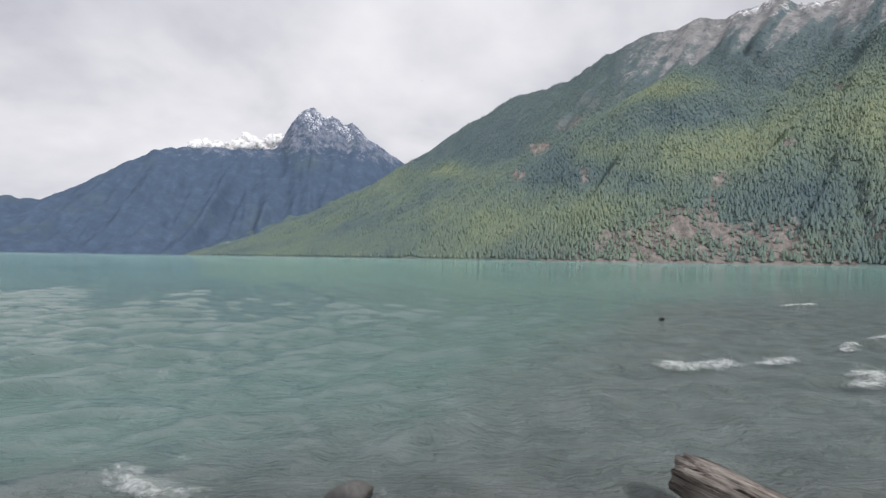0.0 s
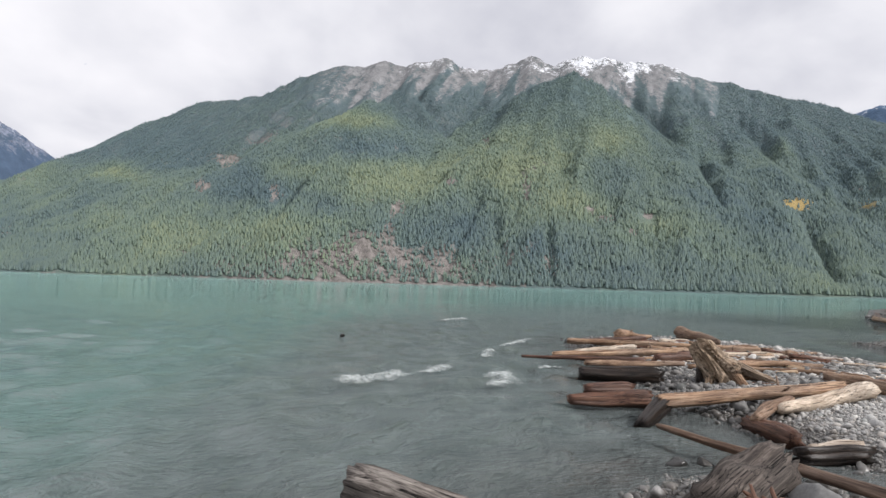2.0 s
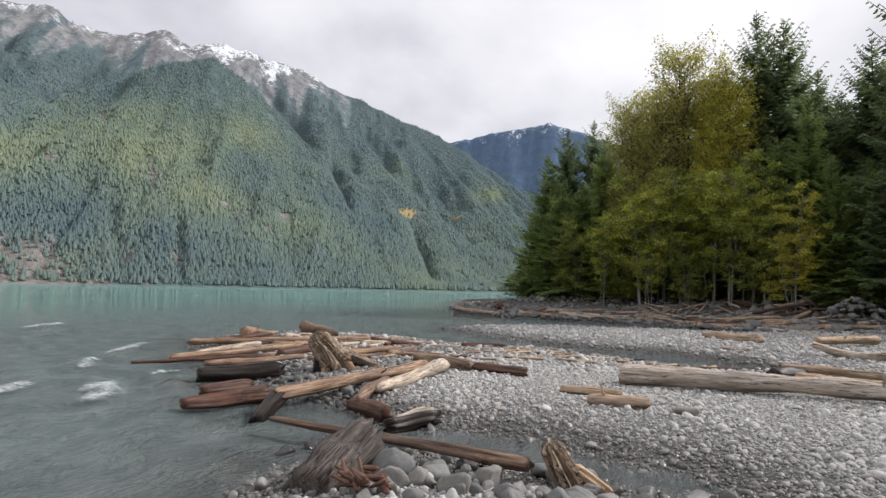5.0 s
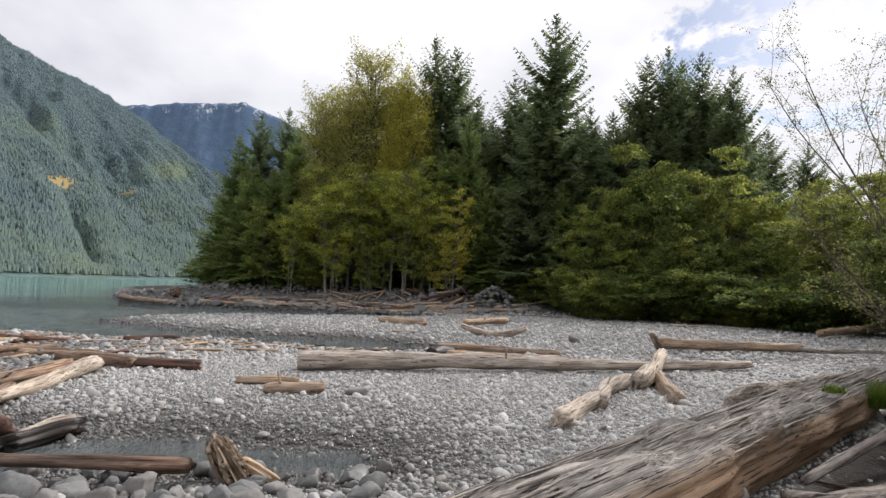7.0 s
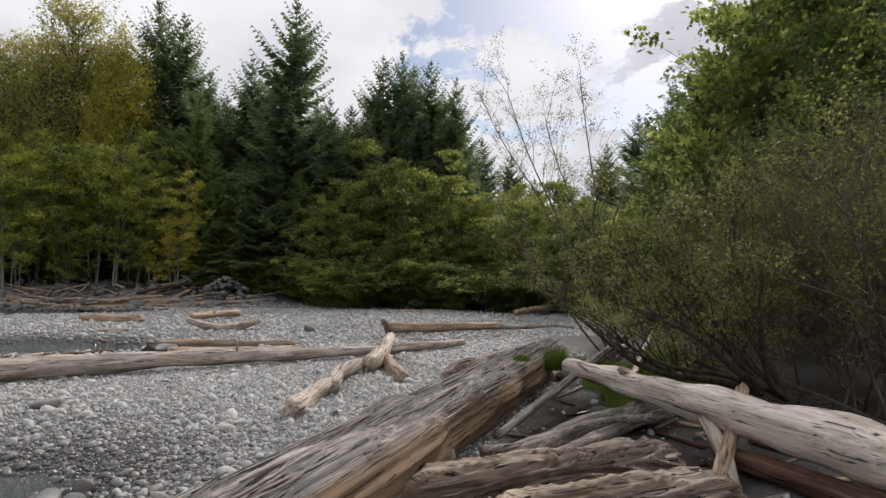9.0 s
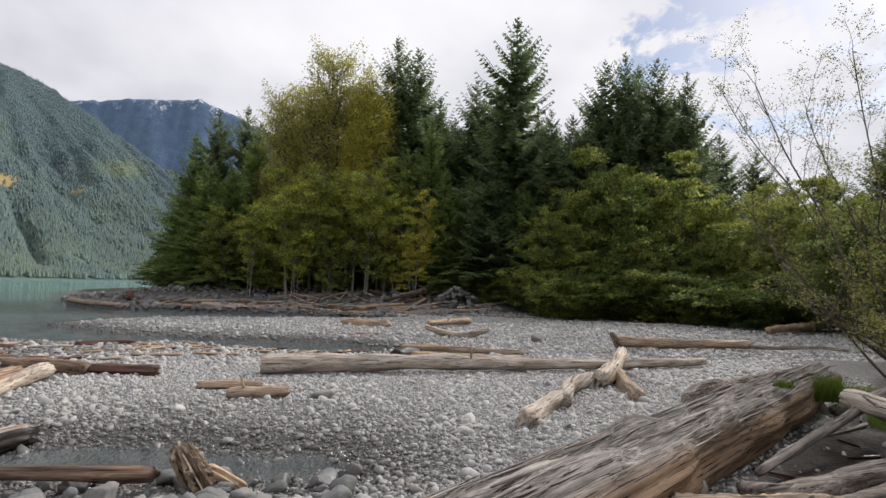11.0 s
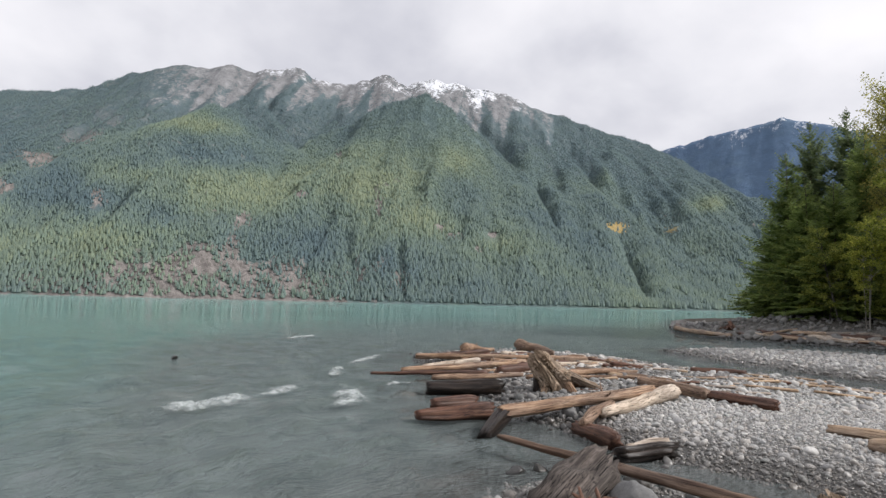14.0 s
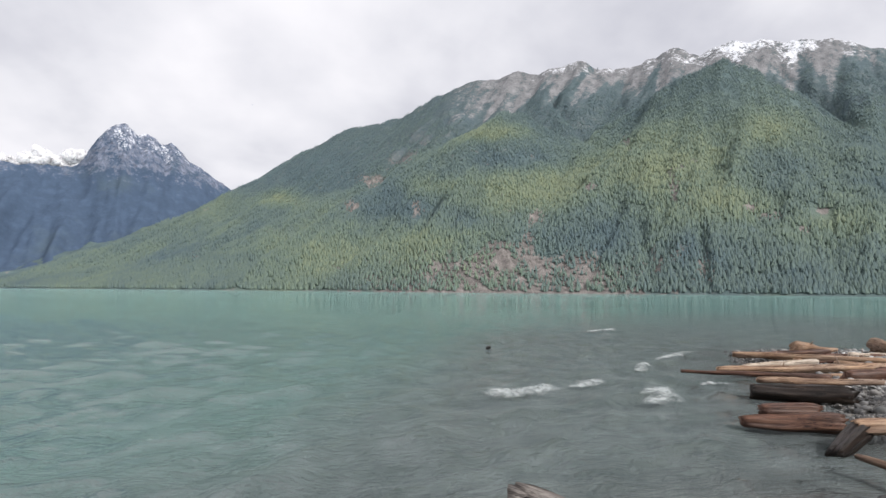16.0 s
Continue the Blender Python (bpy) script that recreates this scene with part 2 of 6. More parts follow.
def stone_material(name, wet=False, tone=1.0):
    k = Mat(name, 0.35 if wet else 0.85, 0.4)
    r = k.random()
    c = k.ramp(r, (0.0, (0.22, 0.222, 0.225)), (0.2, (0.36, 0.36, 0.358)), (0.4, (0.29, 0.297, 0.302)), (0.55, (0.40, 0.397, 0.39)),
               (0.7, (0.32, 0.302, 0.282)), (0.85, (0.47, 0.467, 0.46)), (0.95, (0.26, 0.272, 0.268)))
    c = k.mix(1.0, c, (tone * 1.02, tone, tone * 0.965), "MULTIPLY")
    sp = k.noise(k.coord("Object"), 26.0, 6, 0.7)
    c = k.mix(0.6, c, k.ramp(sp, (0.3, 0.55), (0.7, 1.35)), "MULTIPLY")
    _, xyz = k.place()
    low_edge = k.noise(k.coord("Object"), 1.5, 3)
    damp = k.math("ADD", xyz[2], k.math("MULTIPLY", k.math("SUBTRACT", low_edge, 0.5), 0.08))
    dry = k.ramp(damp, (0.065, 0.0), (0.17, 1.0))
    c = k.mix(dry, k.mix(1.0, c, (0.36, 0.35, 0.34), "MULTIPLY"), c)
    k.color(c)
    k.rough(k.ramp(dry, (0.0, 0.25), (1.0, 0.85)))
    k.bump(sp, 0.5, 0.01)
    return k.m


STONE = stone_material("river_stone", tone=1.24)
RUBBLE = stone_material("bank_rubble", tone=0.52)
BOULDER = stone_material("grey_boulder", tone=0.54)
WET_STONE = stone_material("wet_dark_stone", True, 0.28)


def ground_material():
    k = Mat("shore_ground", 0.9, 0.25)
    pos, xyz = k.place()
    soil = k.attribute("soil")
    cells = k.voronoi(pos, 24.0, "Color")
    gap_d = k.voronoi(pos, 24.0, "Distance")
    big_n = k.noise(pos, 0.5, 4)
    bw = k.n.new("ShaderNodeRGBToBW")
    k.l.new(cells, bw.inputs[0])
    stones = k.ramp(bw.outputs[0], (0.1, (0.17, 0.168, 0.163)), (0.45, (0.25, 0.247, 0.24)), (0.9, (0.37, 0.365, 0.355)))
    stones = k.mix(k.ramp(gap_d, (0.25, 0.0), (0.6, 0.8)), stones, (0.13, 0.127, 0.121))
    stones = k.mix(k.ramp(big_n, (0.35, 0.0), (0.7, 0.4)), stones, (0.13, 0.127, 0.12))
    fine_n = k.noise(pos, 9.0, 6, 0.7)
    dirt = k.ramp(fine_n, (0.3, (0.012, 0.010, 0.008)), (0.55, (0.036, 0.029, 0.021)), (0.75, (0.085, 0.068, 0.048)))
    c = k.mix(soil, stones, dirt)
    damp = k.math("ADD", xyz[2], k.math("MULTIPLY", k.math("SUBTRACT", big_n, 0.5), 0.08))
    dry = k.ramp(damp, (0.055, 0.0), (0.16, 1.0))
    c = k.mix(dry, k.mix(1.0, c, (0.38, 0.37, 0.36), "MULTIPLY"), c)
    k.color(c)
    k.rough(k.ramp(dry, (0.0, 0.3), (1.0, 0.9)))
    k.bump(k.math("SUBTRACT", fine_n, k.math("MULTIPLY", gap_d, 1.2)), 0.7, 0.03)
    return k.m


GROUND = ground_material()


def water_material():
    k = Mat("glacial_water", 0.04, 0.7)
    k.b.inputs["IOR"].default_value = 1.33
    pos, _ = k.place()
    shallow = k.attribute("shallow")
    patch = k.noise(pos, 0.02, 4)
    deep = k.ramp(patch, (0.35, (0.175, 0.330, 0.300)), (0.65, (0.215, 0.395, 0.355)))
    bed = k.noise(pos, 1.2, 5, 0.6)
    near = k.ramp(bed, (0.35, (0.165, 0.205, 0.204)), (0.65, (0.250, 0.298, 0.296)))
    pebbly = k.ramp(bed, (0.35, (0.095, 0.098, 0.096)), (0.65, (0.175, 0.178, 0.174)))
    k.color(k.mix(k.attribute("bed"), k.mix(shallow, deep, near), pebbly))
    m = k.n.new("ShaderNodeMapping")
    m.inputs["Scale"].default_value, m.inputs["Rotation"].default_value = (1.0, 2.2, 1.0), (0, 0, radians(30))
    k.l.new(pos, m.inputs[0])
    w1, w2, w3 = k.noise(m.outputs[0], 3.0, 4, 0.62, 0.15), k.noise(m.outputs[0], 0.8, 3, 0.6, 0.1), k.noise(m.outputs[0], 9.0, 4, 0.65, 0.1)
    crest = k.math("SUBTRACT", 1.0, k.math("ABSOLUTE", k.math("MULTIPLY", k.math("SUBTRACT", w1, 0.5), 4.0)))
    k.bump(k.math("ADD", k.math("ADD", k.math("MULTIPLY", crest, 0.05), k.math("MULTIPLY", w2, 0.6)), k.math("MULTIPLY", k.math("ADD", w3, w1), 0.44)), 1.0, k.math("ADD", 0.66, k.math("MULTIPLY", k.attribute("far"), 0.30)))
    return k.m


WATER = water_material()


def mountain_material(name, forest, rock, tree_line, scars=0.66, contrast=1.0, soil_c=(0.15, 0.17, 0.22), sun_tones=False):
    """Forest floor, bare rock, screes and snow, with aerial haze painted into the colours; the amount of snow and bare
    rock is kept on the mesh.
    """
    k = Mat(name, 0.95, 0.1)
    pos, xyz = k.place()
    n1, n2, n3 = k.noise(pos, 0.0035, 6, 0.6), k.noise(pos, 0.016, 6, 0.65), k.noise(pos, 0.07, 5, 0.7)
    lo, hi = 1 - 0.45 * contrast, 1 + 0.7 * contrast
    wood_c = k.ramp(n2, (0.3, tuple(v * lo for v in forest)), (0.52, forest), (0.72, tuple(v * hi for v in forest)))
    meadow = tuple(a_ * b_ for a_, b_ in zip(forest, (1 + 1.1 * contrast, 1 + 0.8 * contrast, 1 - 0.1 * contrast)))
    wood_c = k.mix(k.ramp(n1, (0.54, 0.0), (0.70, 0.5)), wood_c, meadow)
    if sun_tones:
        # sun and shade on the slope are painted in as forest tones
        sunlit_c = k.ramp(k.attribute("sunlit"), (0.1, (0.080, 0.114, 0.124)), (0.45, (0.108, 0.146, 0.134)), (0.9, (0.180, 0.212, 0.132)))
        wood_c = k.mix(0.75, wood_c, sunlit_c)
    rock_c = k.ramp(n3, (0.3, tuple(v * 0.6 for v in rock)), (0.7, tuple(v * 1.3 for v in rock)))
    edge = k.math("ADD", k.math("ADD", k.math("MULTIPLY", n2, 0.6), k.math("MULTIPLY", n3, 0.4)), k.math("MULTIPLY", k.attribute("bare"), 0.35))
    bare = k.ramp(edge, (scars - 0.04, 0.0), (scars + 0.04, 1.0))
    high = k.math("ADD", xyz[2], k.math("MULTIPLY", k.math("SUBTRACT", n2, 0.5), 900.0))
    bare = k.math("MAXIMUM", bare, k.math("MULTIPLY", k.math("SUBTRACT", high, tree_line), 0.006, True))
    cleft = k.n.new("ShaderNodeMapping")
    cleft.inputs["Scale"].default_value = (0.05, 0.05, 0.011)
    k.l.new(pos, cleft.inputs[0])
    earth = k.ramp(k.noise(cleft.outputs[0], 1.0, 6, 0.68, 0.4), (0.32, tuple(v * 0.45 for v in soil_c)), (0.5, soil_c), (0.68, tuple(v * 1.5 for v in soil_c)))
    c = k.mix(bare, wood_c, earth)
    # alpine woods and rock, with bluish haze mixed into their colour
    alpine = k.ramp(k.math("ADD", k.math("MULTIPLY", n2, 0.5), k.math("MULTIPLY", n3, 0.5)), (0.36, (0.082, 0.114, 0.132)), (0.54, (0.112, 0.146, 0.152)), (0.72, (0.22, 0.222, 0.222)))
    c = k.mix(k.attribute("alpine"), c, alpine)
    m = k.n.new("ShaderNodeMapping")
    m.inputs["Scale"].default_value = (0.022, 0.022, 0.004)
    k.l.new(pos, m.inputs[0])
    streak = k.noise(m.outputs[0], 1.0, 5, 0.65, 0.3)
    crag = k.ramp(k.math("ADD", k.math("MULTIPLY", k.math("ADD", n3, streak), 0.5), k.math("MULTIPLY", k.attribute("crag"), 0.5)), (0.83, 0.0), (0.97, 0.9))
    pale = k.ramp(streak, (0.34, tuple(v * 0.62 for v in rock)), (0.5, rock), (0.66, tuple(v * 1.55 for v in rock)))
    c = k.mix(crag, c, k.mix(0.6, rock_c, pale))
    c = k.mix(k.ramp(k.math("ADD", k.attribute("gold"), k.math("SUBTRACT", n3, 0.5)), (0.35, 0.0), (0.6, 0.9)), c, (0.36, 0.265, 0.11))
    fall = k.math("ADD", k.attribute("snow"), k.math("MULTIPLY", k.math("MULTIPLY", k.attribute("snow"), 3.0, True), k.math("ADD", k.math("MULTIPLY", k.math("SUBTRACT", n3, 0.5), 2.0), k.math("MULTIPLY", k.math("SUBTRACT", streak, 0.5), 2.4))))
    c = k.mix(k.ramp(fall, (0.36, 0.0), (0.78, 0.92)), c, (0.80, 0.82, 0.86))
    k.color(c)
    k.bump(k.math("ADD", n3, k.math("MULTIPLY", n2, 2.0)), 0.5, 9.0)
    return k.m


# the forest colour is shifted to blue in place of haze
MOUNT_MAIN = mountain_material("hazy_forested_slope", (0.116, 0.164, 0.162), (0.225, 0.222, 0.226), 1180.0, 0.70, 1.0, (0.198, 0.180, 0.168), True)
# blue of both far ranges is distance haze, given as forest and rock colour
MOUNT_FAR = mountain_material("distant_hazy_slope", (0.066, 0.098, 0.150), (0.17, 0.19, 0.25), 900.0, 0.72, 0.35)
MOUNT_SIDE = mountain_material("distant_hazy_forest", (0.094, 0.144, 0.222), (0.17, 0.19, 0.25), 9000.0, 0.9, 0.25)


def slope_forest_material():
    k = Mat("hazy_slope_conifers", 0.8, 0.15)
    pos, xyz = k.place()
    grove = k.noise(pos, 0.018, 4, 0.6)
    r = k.random()
    f = k.math("ADD", k.math("ADD", k.math("MULTIPLY", r, 0.22), k.math("MULTIPLY", k.attribute("sunlit"), 0.75)), k.math("MULTIPLY", k.math("SUBTRACT", grove, 0.5), 0.5))
    # the bluish darker stops put haze into the foliage colour
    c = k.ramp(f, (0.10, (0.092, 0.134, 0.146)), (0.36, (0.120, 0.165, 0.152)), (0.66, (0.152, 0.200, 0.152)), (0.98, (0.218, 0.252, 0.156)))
    gold = k.ramp(k.math("ADD", k.math("MULTIPLY", r, 0.5), grove), (1.04, 0.0), (1.10, 1.0))
    low = k.math("SUBTRACT", 1.0, k.math("MULTIPLY", xyz[2], 0.0026, True))
    c = k.mix(k.math("MULTIPLY", gold, low), c, (0.30, 0.24, 0.08))
    k.color(c)
    return k.m


FOREST = slope_forest_material()

k = Mat("cloud", 1.0, 0.0)
k.color((0.92, 0.92, 0.93))
wisp = k.ramp(k.noise(k.place()[0], 0.03, 4, 0.6), (0.36, 0.0), (0.62, 0.8))
k.put(wisp, k.b.inputs["Alpha"])
CLOUD = k.m
k = Mat("foam", 0.7, 0.4)
foam_pos = k.place()[0]
holes = k.math("ADD", k.math("MULTIPLY", k.noise(foam_pos, 3.5, 6, 0.7, 0.5), 0.75), k.math("MULTIPLY", k.noise(foam_pos, 16.0, 4, 0.7), 0.35))
k.color(k.ramp(k.noise(foam_pos, 22.0, 4, 0.7), (0.35, (0.34, 0.39, 0.38)), (0.62, (0.62, 0.65, 0.64))))
k.put(k.ramp(k.math("ADD", holes, k.math("MULTIPLY", k.attribute("dense"), 0.30)), (0.68, 0.0), (0.94, 0.70)), k.b.inputs["Alpha"])
FOAM = k.m


# ---- small tools ----
def mesh_from(name, verts, faces, material=None, smooth=True, floats=None):
    me = bpy.data.meshes.new(name)
    v = np.asarray(verts, dtype=np.float32).reshape(-1, 3)
    f = np.asarray(faces, dtype=np.int32)
    me.vertices.add(len(v))
    me.vertices.foreach_set("co", v.ravel())
    n, w = f.shape
    me.loops.add(n * w)
    me.loops.foreach_set("vertex_index", f.ravel())
    me.polygons.add(n)
    me.polygons.foreach_set("loop_start", np.arange(0, n * w, w, dtype=np.int32))
    me.polygons.foreach_set("use_smooth", np.full(n, smooth))
    for key, values in (floats or {}).items():
        me.attributes.new(key, "FLOAT", "POINT").data.foreach_set("value", np.asarray(values, dtype=np.float32).ravel())
    me.update(calc_edges=True)
    me.validate()
    if material:
        me.materials.append(material)
    return me


def grid_faces(rows, cols, wrap=False):
    i, j = np.meshgrid(np.arange(rows - 1), np.arange(cols if wrap else cols - 1), indexing="ij")
    a, b = i * cols + j, i * cols + (j + 1) % cols
    return np.stack([a, b, b + cols, a + cols], -1).reshape(-1, 4)


def hashed(ix, iy, seed):
    h = (ix.astype(np.int64) * 374761393 + iy.astype(np.int64) * 668265263 + seed * 974711) & 0x7FFFFFFF
    h = ((h ^ (h >> 13)) * 1274126177) & 0x7FFFFFFF
    return ((h ^ (h >> 16)) & 0xFFFF) / 65535.0


def vnoise(x, y, seed=0):
    """Smooth noise from 0 to 1 on arrays."""
    x, y = np.asarray(x, float), np.asarray(y, float)
    ix, iy = np.floor(x), np.floor(y)
    fx, fy = x - ix, y - iy
    fx, fy = fx * fx * (3 - 2 * fx), fy * fy * (3 - 2 * fy)
    a, b = hashed(ix, iy, seed), hashed(ix + 1, iy, seed)
    c, d = hashed(ix, iy + 1, seed), hashed(ix + 1, iy + 1, seed)
    return (a * (1 - fx) + b * fx) * (1 - fy) + (c * (1 - fx) + d * fx) * fy


def fbm(x, y, octaves=4, seed=0, gain=0.5):
    total, amp, norm = 0.0, 1.0, 0.0
    for o in range(octaves):
        total = total + amp * vnoise(np.asarray(x) * 2 ** o + 17.3 * o, np.asarray(y) * 2 ** o - 9.1 * o, seed + o)
        norm += amp
        amp *= gain
    return total / norm


def smooth_step(a, b, x):
    t = np.clip((np.asarray(x, float) - a) / (b - a), 0, 1)
    return t * t * (3 - 2 * t)


def at(bearing, dist):
    """Plan position by compass bearing (left of +y is positive) and distance."""
    return -math.sin(radians(bearing)) * dist, math.cos(radians(bearing)) * dist


# ---- ground and water ----
SHORE_NEAR = [(-900, -60), (-40, -3), (-10, 1.8), (-3, 3.1), (0, 3.3), (2.6, 3.0), (4.3, 3.4), (5.1, 3.6), (6.0, 3.3), (6.25, 2.4), (6.15, 1.3), (6.0, 0.6),
              (5.95, -0.1), (6.1, -0.6), (6.6, -0.7), (6.9, -0.3), (6.95, 0.4), (7.2, 0.9), (7.5, 1.5), (7.5, 2.9), (7.8, 3.9), (8.0, 4.6), (8.3, 5.2),
              (8.2, 5.9), (8.9, 6.6), (9.6, 7.5), (10.5, 8.8), (11.5, 10.6), (13.0, 12.9), (15.0, 15.4), (18.4, 15.5), (20.5, 12.7), (20.1, 9.7), (18.8, 6.8)]
SHORE_FAR = [(19.2, 4.1), (17.6, 2.0), (16.6, 0.2), (16.3, -1.8), (17.4, -2.4), (18.5, -1.5), (19.9, 0.3), (20.3, 2.3), (21.4, 4.6), (23.0, 6.9), (26.5, 11.0),
             (30.0, 9.8), (31.8, 7.1), (32.1, 3.9), (33.5, 0.8), (32.5, -2.0), (34.5, -4.0), (36.5, -1.0), (37.5, 2.0), (39.5, 5.5), (41.5, 9.0), (41.5, 12.5),
             (48, 18), (60, 24.2), (77, 31), (100, 40), (180, 46), (500, 60), (1500, 40), (1500, -1500), (-900, -1500)]
SHORE = np.array(SHORE_NEAR + SHORE_FAR, float)


def shore_distance(x, y):
    """Metres inland of the waterline; negative on the lake."""
    x, y = np.asarray(x, float), np.asarray(y, float)
    best, inside = np.full(x.shape, 1e9), np.zeros(x.shape, bool)
    for (ax, ay), (bx, by) in zip(SHORE, np.roll(SHORE, -1, 0)):
        dx, dy = bx - ax, by - ay
        t = np.clip(((x - ax) * dx + (y - ay) * dy) / (dx * dx + dy * dy), 0, 1)
        best = np.minimum(best, (x - ax - t * dx) ** 2 + (y - ay - t * dy) ** 2)
        if ay != by:
            inside ^= ((ay > y) != (by > y)) & (x < ax + (y - ay) / (by - ay) * dx)
    return np.where(inside, 1, -1) * np.sqrt(best)


def bank_zone(x, y):
    """1 on the wooded bank, 0 on the gravel."""
    x, y = np.asarray(x, float), np.asarray(y, float)
    edge = np.interp(y, [-60, -36, -25, -16, -8, 0, 6, 12, 40], [30, 40, 37, 34, 36.5, 40, 43, 45, 52])
    far = smooth_step(-1, 8, x - edge)
    south = smooth_step(0.0, 3.0, -9.3 - y - 0.10 * (x - 7) + 0.0 * x) * (1 - smooth_step(9.5, 14, x))
    south2 = smooth_step(0, 5, -20.0 - y - 0.45 * (x - 14))
    return np.clip(np.maximum(np.maximum(far, south), south2), 0, 1)


def soil_zone(x, y):
    """1 where dark soil and litter cover the stones."""
    x, y = np.asarray(x, float), np.asarray(y, float)
    litter = smooth_step(0.2, 1.0, (7.9 - x) * 0.82 + (-8.0 - y) * 0.56 + 0.4) * smooth_step(2.0, 3.4, -y) * smooth_step(1.5, 3.4, x) * (0.35 + 0.65 * fbm(x * 1.3, y * 1.3, 3, 71))
    return np.maximum(bank_zone(x, y), np.clip(litter * 1.3, 0, 1))


def ground_height(x, y):
    x, y = np.asarray(x, float), np.asarray(y, float)
    d = shore_distance(x, y)
    n = fbm(x * 0.35, y * 0.35, 4, 5) - 0.5
    up = 0.12 * (1 - np.exp(-np.maximum(d, 0) / 1.0)) + 0.018 * np.minimum(np.maximum(d, 0), 3)
    z = np.where(d > 0, up + n * 0.06 * smooth_step(0, 2, d), np.maximum(-0.10 * -d, -4.0))
    z = z + bank_zone(x, y) * (0.35 + 1.0 * smooth_step(32, 42, x) * smooth_step(-20, -10, y) + 0.5 * n) * (1 - 0.8 * smooth_step(11, 22, y)) * smooth_step(0, 2, d)
    z = z + 0.17 * (1 - smooth_step(1.5, 5.0, np.hypot(x - 1.0, y - 0.5)))
    hill = smooth_step(30, 120, np.hypot(x, y)) * smooth_step(0, 90, d - 12) * 6.0
    return z + hill


def polar_sheet(radii, bearings):
    r, b = np.meshgrid(radii, np.radians(bearings), indexing="ij")
    return -np.sin(b) * r, np.cos(b) * r


radii = np.concatenate([[0.01, 0.6], np.geomspace(1.2, 60, 190), np.geomspace(63, 4800, 60)])
bearings = np.linspace(-180, 180, 421)[:-1]
gx, gy = polar_sheet(radii, bearings)
gz = ground_height(gx, gy)
soil = soil_zone(gx, gy) * smooth_step(0.3, 1.5, shore_distance(gx, gy))
me = mesh_from("ground", np.stack([gx, gy, gz], -1), grid_faces(len(radii), len(bearings), True), GROUND, True, {"soil": soil})
tagged(new("ground", me), "grey gravel shore with damp edges and a brown wooded bank", "ground", kind="structure")

def wave_height(x, y):
    """Short wind waves running in from the lake, drawn from many wavelengths about one heading; the shortest die out with distance."""
    g = np.random.default_rng(17)
    reach = np.hypot(x, y)
    gust = 0.55 + 0.9 * fbm(x * 0.16, y * 0.16, 3, 35)
    warp = 2.2 * fbm(x * 0.3, y * 0.3, 2, 33)
    total = 0.0 * x
    for i in range(18):
        length = 0.34 * 1.118 ** i
        heading = radians(124) + g.normal(0, 0.42)
        phase = 2 * np.pi * (x * math.cos(heading) + y * math.sin(heading)) / length + warp * (0.5 + 0.5 / length) + g.uniform(0, 6.28)
        shape = 2 * (0.5 + 0.5 * np.sin(phase)) ** 1.7 - 0.85
        total = total + 0.0125 * length ** 0.9 * shape * (1 - smooth_step(length * 11, length * 28, reach))
    return total * gust - 0.02


wr = np.concatenate([np.geomspace(3.0, 60, 330), np.geomspace(61.5, 4700, 110)])
wb = np.linspace(-135, 95, 700)
wx, wy = polar_sheet(wr, wb)
wd = shore_distance(wx, wy)
fade = 1 - smooth_step(40, 160, np.hypot(wx, wy))
calm = smooth_step(0.0, 3.0, -wd)
wz = wave_height(wx, wy) * fade * (0.12 + 0.88 * calm)
limit = np.interp(np.degrees(np.arctan2(-wx, wy)), [-85, -62, -46, -32, -16, 0, 25, 60], [75, 66, 55, 40, 15, 7, 5, 4])
reach_w = np.hypot(wx, wy) / limit + (fbm(wx * 0.09, wy * 0.09, 3, 41) - 0.5) * 0.5
open_water = smooth_step(0.5, 1.6, reach_w) * (0.60 + 0.40 * smooth_step(8, 70, np.hypot(wx, wy)))
bed_seen = 0.6 * (1 - smooth_step(0.2, 3.0, -wd))
me = mesh_from("water", np.stack([wx, wy, wz], -1), grid_faces(len(wr), len(wb)), WATER, True, {"shallow": 1 - open_water, "bed": bed_seen, "far": smooth_step(9, 32, np.hypot(wx, wy))})
tagged(new("water", me), "turquoise glacial lake with small wind waves", "water", kind="structure")


